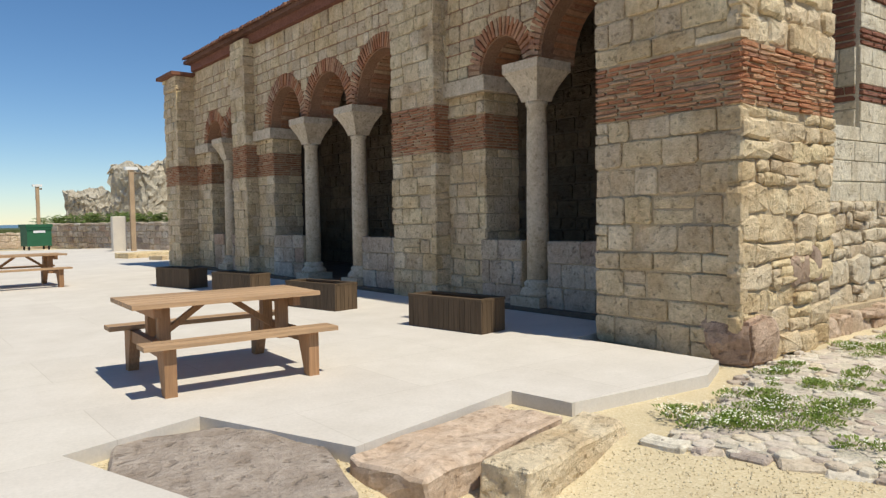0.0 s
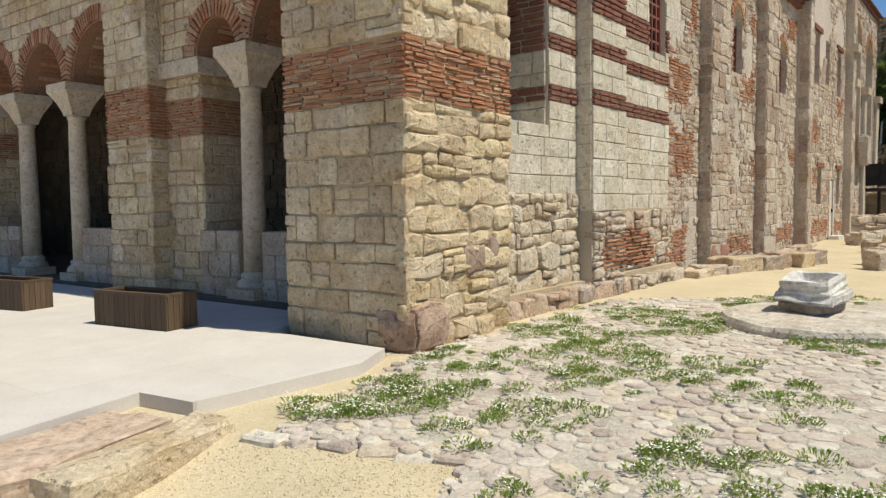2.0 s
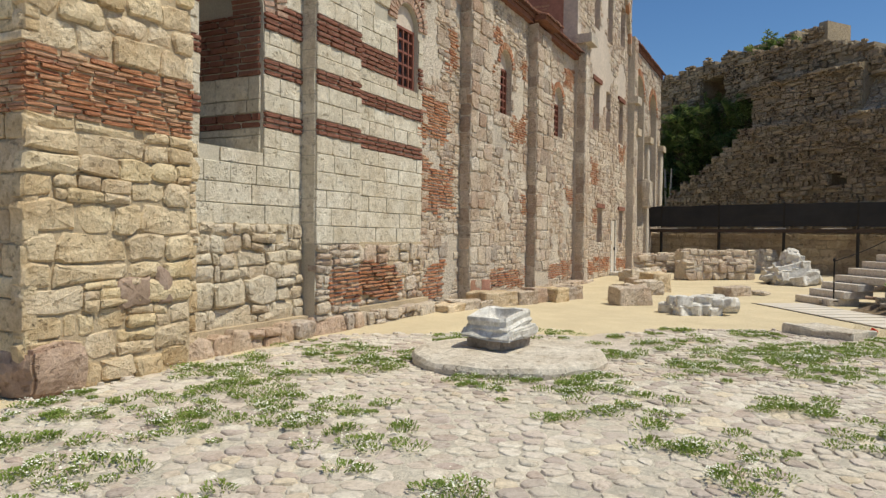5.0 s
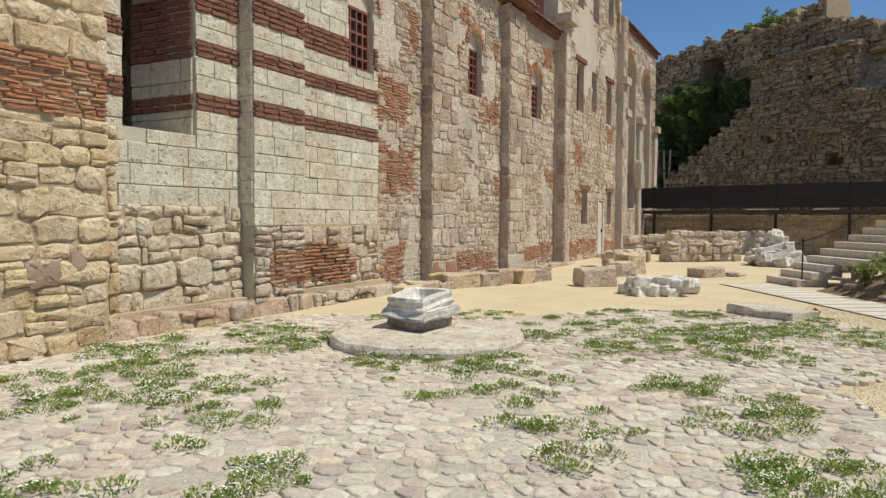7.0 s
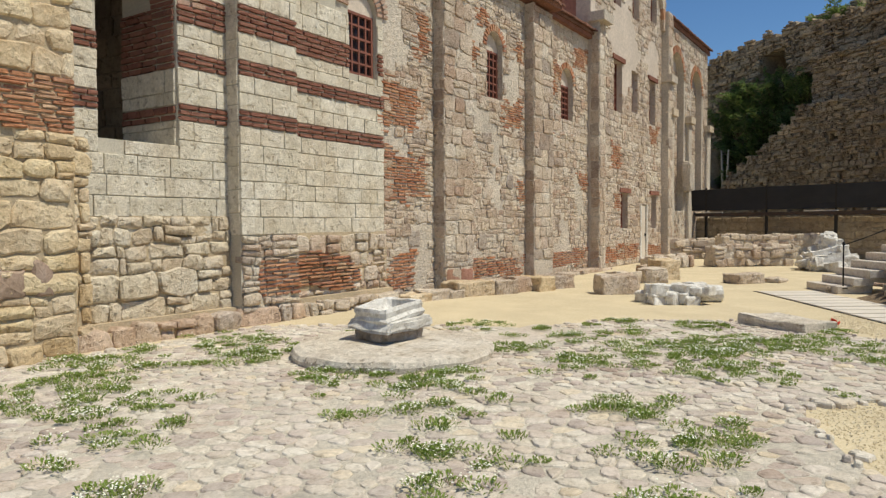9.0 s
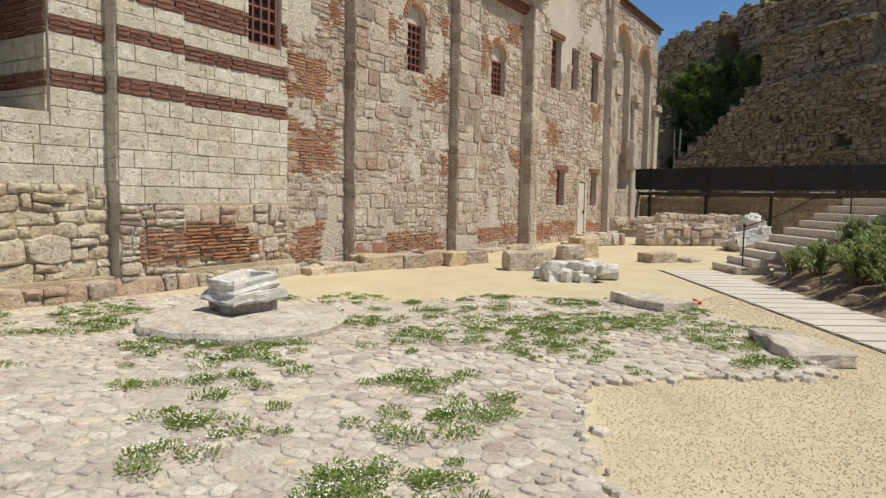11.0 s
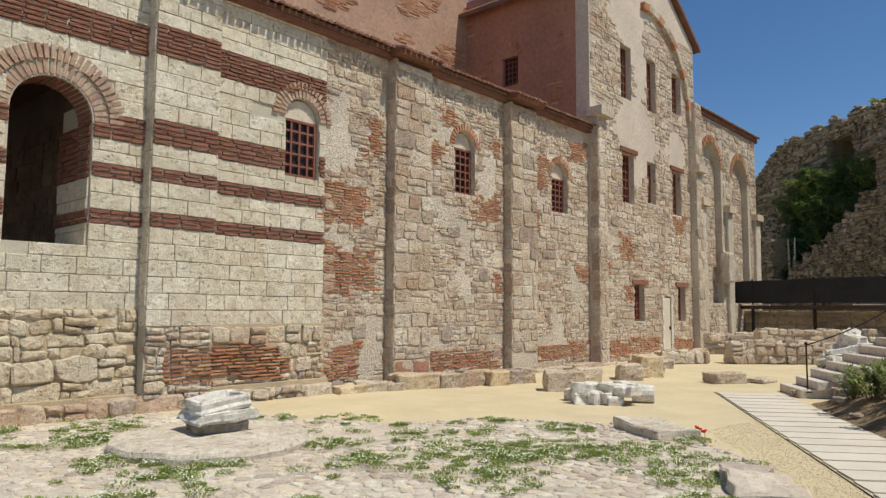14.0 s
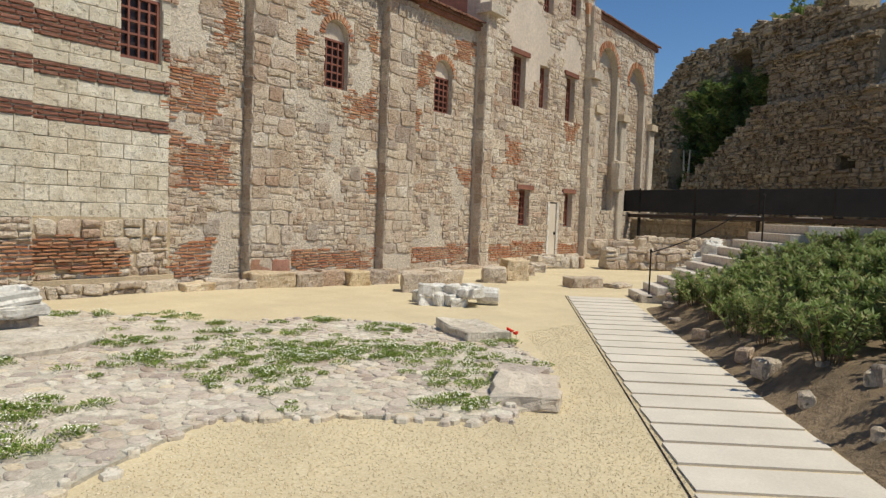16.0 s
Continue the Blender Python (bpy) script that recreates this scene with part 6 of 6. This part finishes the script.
for x, y in sites:
    if not inside(x, y, COBBLES) or (x - 10.5) ** 2 + (y - .32) ** 2 < 1.1 or on_slab(x, y):
        continue
    key = (int(x / .2), int(y / .2))
    near_by = sorted([(u, v) for i in (-2, -1, 0, 1, 2) for j in (-2, -1, 0, 1, 2) for u, v, r in grid.get((key[0] + i, key[1] + j), ()) if (u, v) != (x, y)], key=lambda q: (q[0] - x) ** 2 + (q[1] - y) ** 2)[:14]
    ring = cell_round((x, y), near_by)
    if len(ring) < 6 or R.random() < .06 + .5 * max(0, noise.noise(Vector((x * .8, y * .8, 21))) - .1):
        continue
    rise = .006 + .014 * R.random() + .010 * noise.noise(Vector((x * .9, y * .9, 0)))
    vs, fs = cobble_mesh(ring, -.031, max(rise, .004), R)
    if singles < 300:
        singles += 1
        d = bpy.data.meshes.new("cobble")
        d.from_pydata(vs, [], fs)
        d.materials.append(COBBLE)
        new("cobble", d).parent = bed
    else:
        jv += vs
        jf += [tuple(q + base for q in f) for f in fs]
        base += len(vs)
tagged(mesh_ob("cobbles_rest", jv, jf, COBBLE, bed), kind="stuff")
# a smooth worn slab among the cobbles
g = soft_box(-1.1, 1.1, -.52, .52, -.04, .02, .015, 2, .03, 5, 8)
tagged(part("flat_slab", g, COBBLE, m=pose(12.3, -.55, -.035, 0, 0, -6)), "broad pale worn slab among the cobbles", "stone")
# small rubble along the edge of the pavement
rv, rf, base = [], [], 0
for (x0, y0), (x1, y1) in zip(COBBLES, COBBLES[1:] + COBBLES[:1]):
    n = max(1, int(math.hypot(x1 - x0, y1 - y0) / .085))
    for k in range(n):
        q = (k + R.random()) / n
        x, y, r = x0 + (x1 - x0) * q + R.gauss(0, .07), y0 + (y1 - y0) * q + R.gauss(0, .07), R.uniform(.03, .1)
        m = R.choice((5, 6, 7))
        ring = [(x + r * R.uniform(.7, 1.1) * math.cos(6.2832 * i / m), y + r * R.uniform(.6, 1) * math.sin(6.2832 * i / m)) for i in range(m)]
        vs, fs = cobble_mesh(ring, -.035 if inside(x, y, COBBLES) else ground_z(x, y), R.uniform(.015, .05), R)
        rv += vs
        rf += [tuple(q + base for q in f) for f in fs]
        base += len(vs)
tagged(mesh_ob("edge_rubble", rv, rf, COBBLE, bed), kind="stuff")

# weeds: (x, y, radius, tufts)
by_pier = [(6.6, 2.9, .5, 14), (5.6, 2.6, .5, 16), (4.9, 2.7, .45, 16), (7.2, 2.1, .7, 16), (6.3, 1.6, .6, 12), (8.2, 2.4, .7, 12), (7.4, 1.0, .6, 12), (5.4, 1.5, .6, 10), (6.6, .2, .5, 7), (5.2, .3, .35, 5), (5.0, -.6, .5, 12), (5.9, -.9, .35, 8), (4.3, -1.0, .5, 10), (9.6, -.75, .5, 20)]
round_well = [(9.3, .2, .35, 14), (11.4, -.75, .35, 10), (9.4, 1.6, .4, 10), (12.0, 1.6, .5, 12), (12.9, .5, .45, 10), (11.9, -2.5, .9, 36), (12.9, -3.1, .7, 34), (13.4, -4.0, .6, 22), (12.6, -4.6, .5, 14), (11.2, -3.4, .5, 16), (10.9, -1.9, .6, 10), (9.4, -2.8, .4, 9), (8.6, -3.4, .4, 10), (7.5, -3.7, .4, 12)]
along_edge = [(6.6, -4.2, .6, 18), (5.6, -3.4, .5, 10), (4.4, -3.2, .5, 8), (14.3, -2.4, .4, 10), (11.7, -5.2, .25, 8), (14.6, -3.9, .35, 8), (8.0, -1.9, .3, 4), (7.2, -2.4, .25, 4), (6.2, -5.0, .5, 14), (3.6, -1.8, .5, 8), (10.1, 2.6, .5, 9), (8.7, 3.0, .5, 10)]
weeds = by_pier + round_well + along_edge
gv, gf, fv, ff = [], [], [], []
for _ in range(620):
    x, y = R.uniform(2.4, 15), R.uniform(-5.6, 3.4)
    if inside(x, y, COBBLES) and noise.noise(Vector((x * .55, y * .55, 7))) > -.02 and (x - 10.5) ** 2 + (y - .32) ** 2 > 1.2:
        weeds.append((x, y, .1, R.choice((1, 1, 2))))
for wx, wy, wr, n in weeds:
    for _ in range(max(1, int(n * 1.5))):
        a, d = R.uniform(0, 6.283), wr * R.random() ** .6
        cx, cy = wx + d * math.cos(a) * 1.25, wy + d * math.sin(a)
        size = R.uniform(.45, 1.15)
        tall = R.random() < .25
        for _ in range(64):
            a, q = R.uniform(0, 6.283), R.random() ** .5 * .12 * size
            bx, by = cx + q * math.cos(a), cy + q * math.sin(a)
            h = R.uniform(.008, .034) * size * (1.7 if tall else 1) * (1.25 - q * 4)
            l = R.uniform(.018, .04) * size
            a2 = a + R.uniform(-1.2, 1.2)
            tx, ty = bx + l * math.cos(a2), by + l * math.sin(a2)
            w = R.uniform(.005, .009)
            sx, sy = -math.sin(a2) * w, math.cos(a2) * w
            k = len(gv)
            gv += [(bx, by, h * .25 - .01), ((bx + tx) / 2 - sx, (by + ty) / 2 - sy, h * .8), (tx, ty, h * .9), ((bx + tx) / 2 + sx, (by + ty) / 2 + sy, h * .8)]
            gf.append((k, k + 1, k + 2, k + 3))
        for _ in range(R.choice((0, 0, 4, 9, 18))):
            a, q = R.uniform(0, 6.283), R.random() ** .5 * .14 * size
            bx, by, z, s = cx + q * math.cos(a), cy + q * math.sin(a), R.uniform(.03, .06) * size, R.uniform(.005, .010)
            k = len(fv)
            fv += [(bx + s * math.cos(i * 1.0472), by + s * math.sin(i * 1.0472), z + R.uniform(-.003, .003)) for i in range(6)] + [(bx, by, z + .005)]
            ff += [(k + i, k + (i + 1) % 6, k + 6) for i in range(6)]
tagged(mesh_ob("weeds", gv, gf, GRASS), "green weeds growing between the cobbles", "grass", kind="stuff")
tagged(mesh_ob("daisies", fv, ff, DAISY), "tiny white flowers among the weeds", "flowers", kind="stuff")

# loose gravel
gr = np.random.RandomState(5)
oct_v = np.array([(1, 0, 0), (-.5, .87, 0), (-.5, -.87, 0), (0, 0, .75), (.1, .1, -.6)])
oct_f = np.array([(0, 1, 3), (1, 2, 3), (2, 0, 3), (1, 0, 4), (2, 1, 4), (0, 2, 4)])
zones = [([(1.4, 3.3), (2.4, 3.75), (4.1, 2.8), (4.5, 1.4), (3.7, 1.0), (2.8, .2), (1.3, 1.4)], 7000), ([(6.2, -5.6), (8.0, -4.8), (9.0, -4.4), (10.2, -4.0), (10.9, -4.7), (11.5, -5.6), (12.9, -5.8), (15.8, -3.8), (17.5, -4.1), (11.0, -7.5), (8.0, -8.9), (6.6, -7.5)], 24000), ([(1.85, 5.15), (2.3, 3.85), (2.2, 3.75), (1.7, 5.1)], 350), ([(.85, 4.85), (1.8, 5.15), (1.7, 4.95), (.95, 4.75)], 250), ([(6.3, 3.75), (6.65, 3.65), (6.65, 5.4), (6.3, 5.4)], 900), ([(2.4, 3.95), (4.0, 4.12), (4.0, 4.0), (2.4, 3.75)], 350)]
pv, pf, base = [], [], 0
for poly, count in zones:
    xs, ys = [q[0] for q in poly], [q[1] for q in poly]
    made = 0
    while made < count:
        x, y = gr.uniform(min(xs), max(xs)), gr.uniform(min(ys), max(ys))
        if not inside(x, y, poly):
            continue
        s = gr.uniform(.005, .011)
        a = gr.uniform(0, 6.28)
        c, sn = math.cos(a), math.sin(a)
        v = oct_v * s * gr.uniform(.7, 1.25, (5, 1))
        pv.append(np.stack([v[:, 0] * c - v[:, 1] * sn + x, v[:, 0] * sn + v[:, 1] * c + y, v[:, 2] + ground_z(x, y) + .003], 1))
        pf.append(oct_f + base)
        base += 5
        made += 1
pn = Nodes("gravel_pebble", 0.95)
PEBBLE = pn.finish(pn.ramp(pn.chance(), [(.1, (.55, .45, .29)), (.4, (.66, .56, .38)), (.7, (.60, .49, .31)), (.95, (.74, .66, .50))]))
tagged(mesh_ob("gravel", np.concatenate(pv), np.concatenate(pf).tolist(), PEBBLE), "loose yellow gravel", "gravel", kind="stuff")
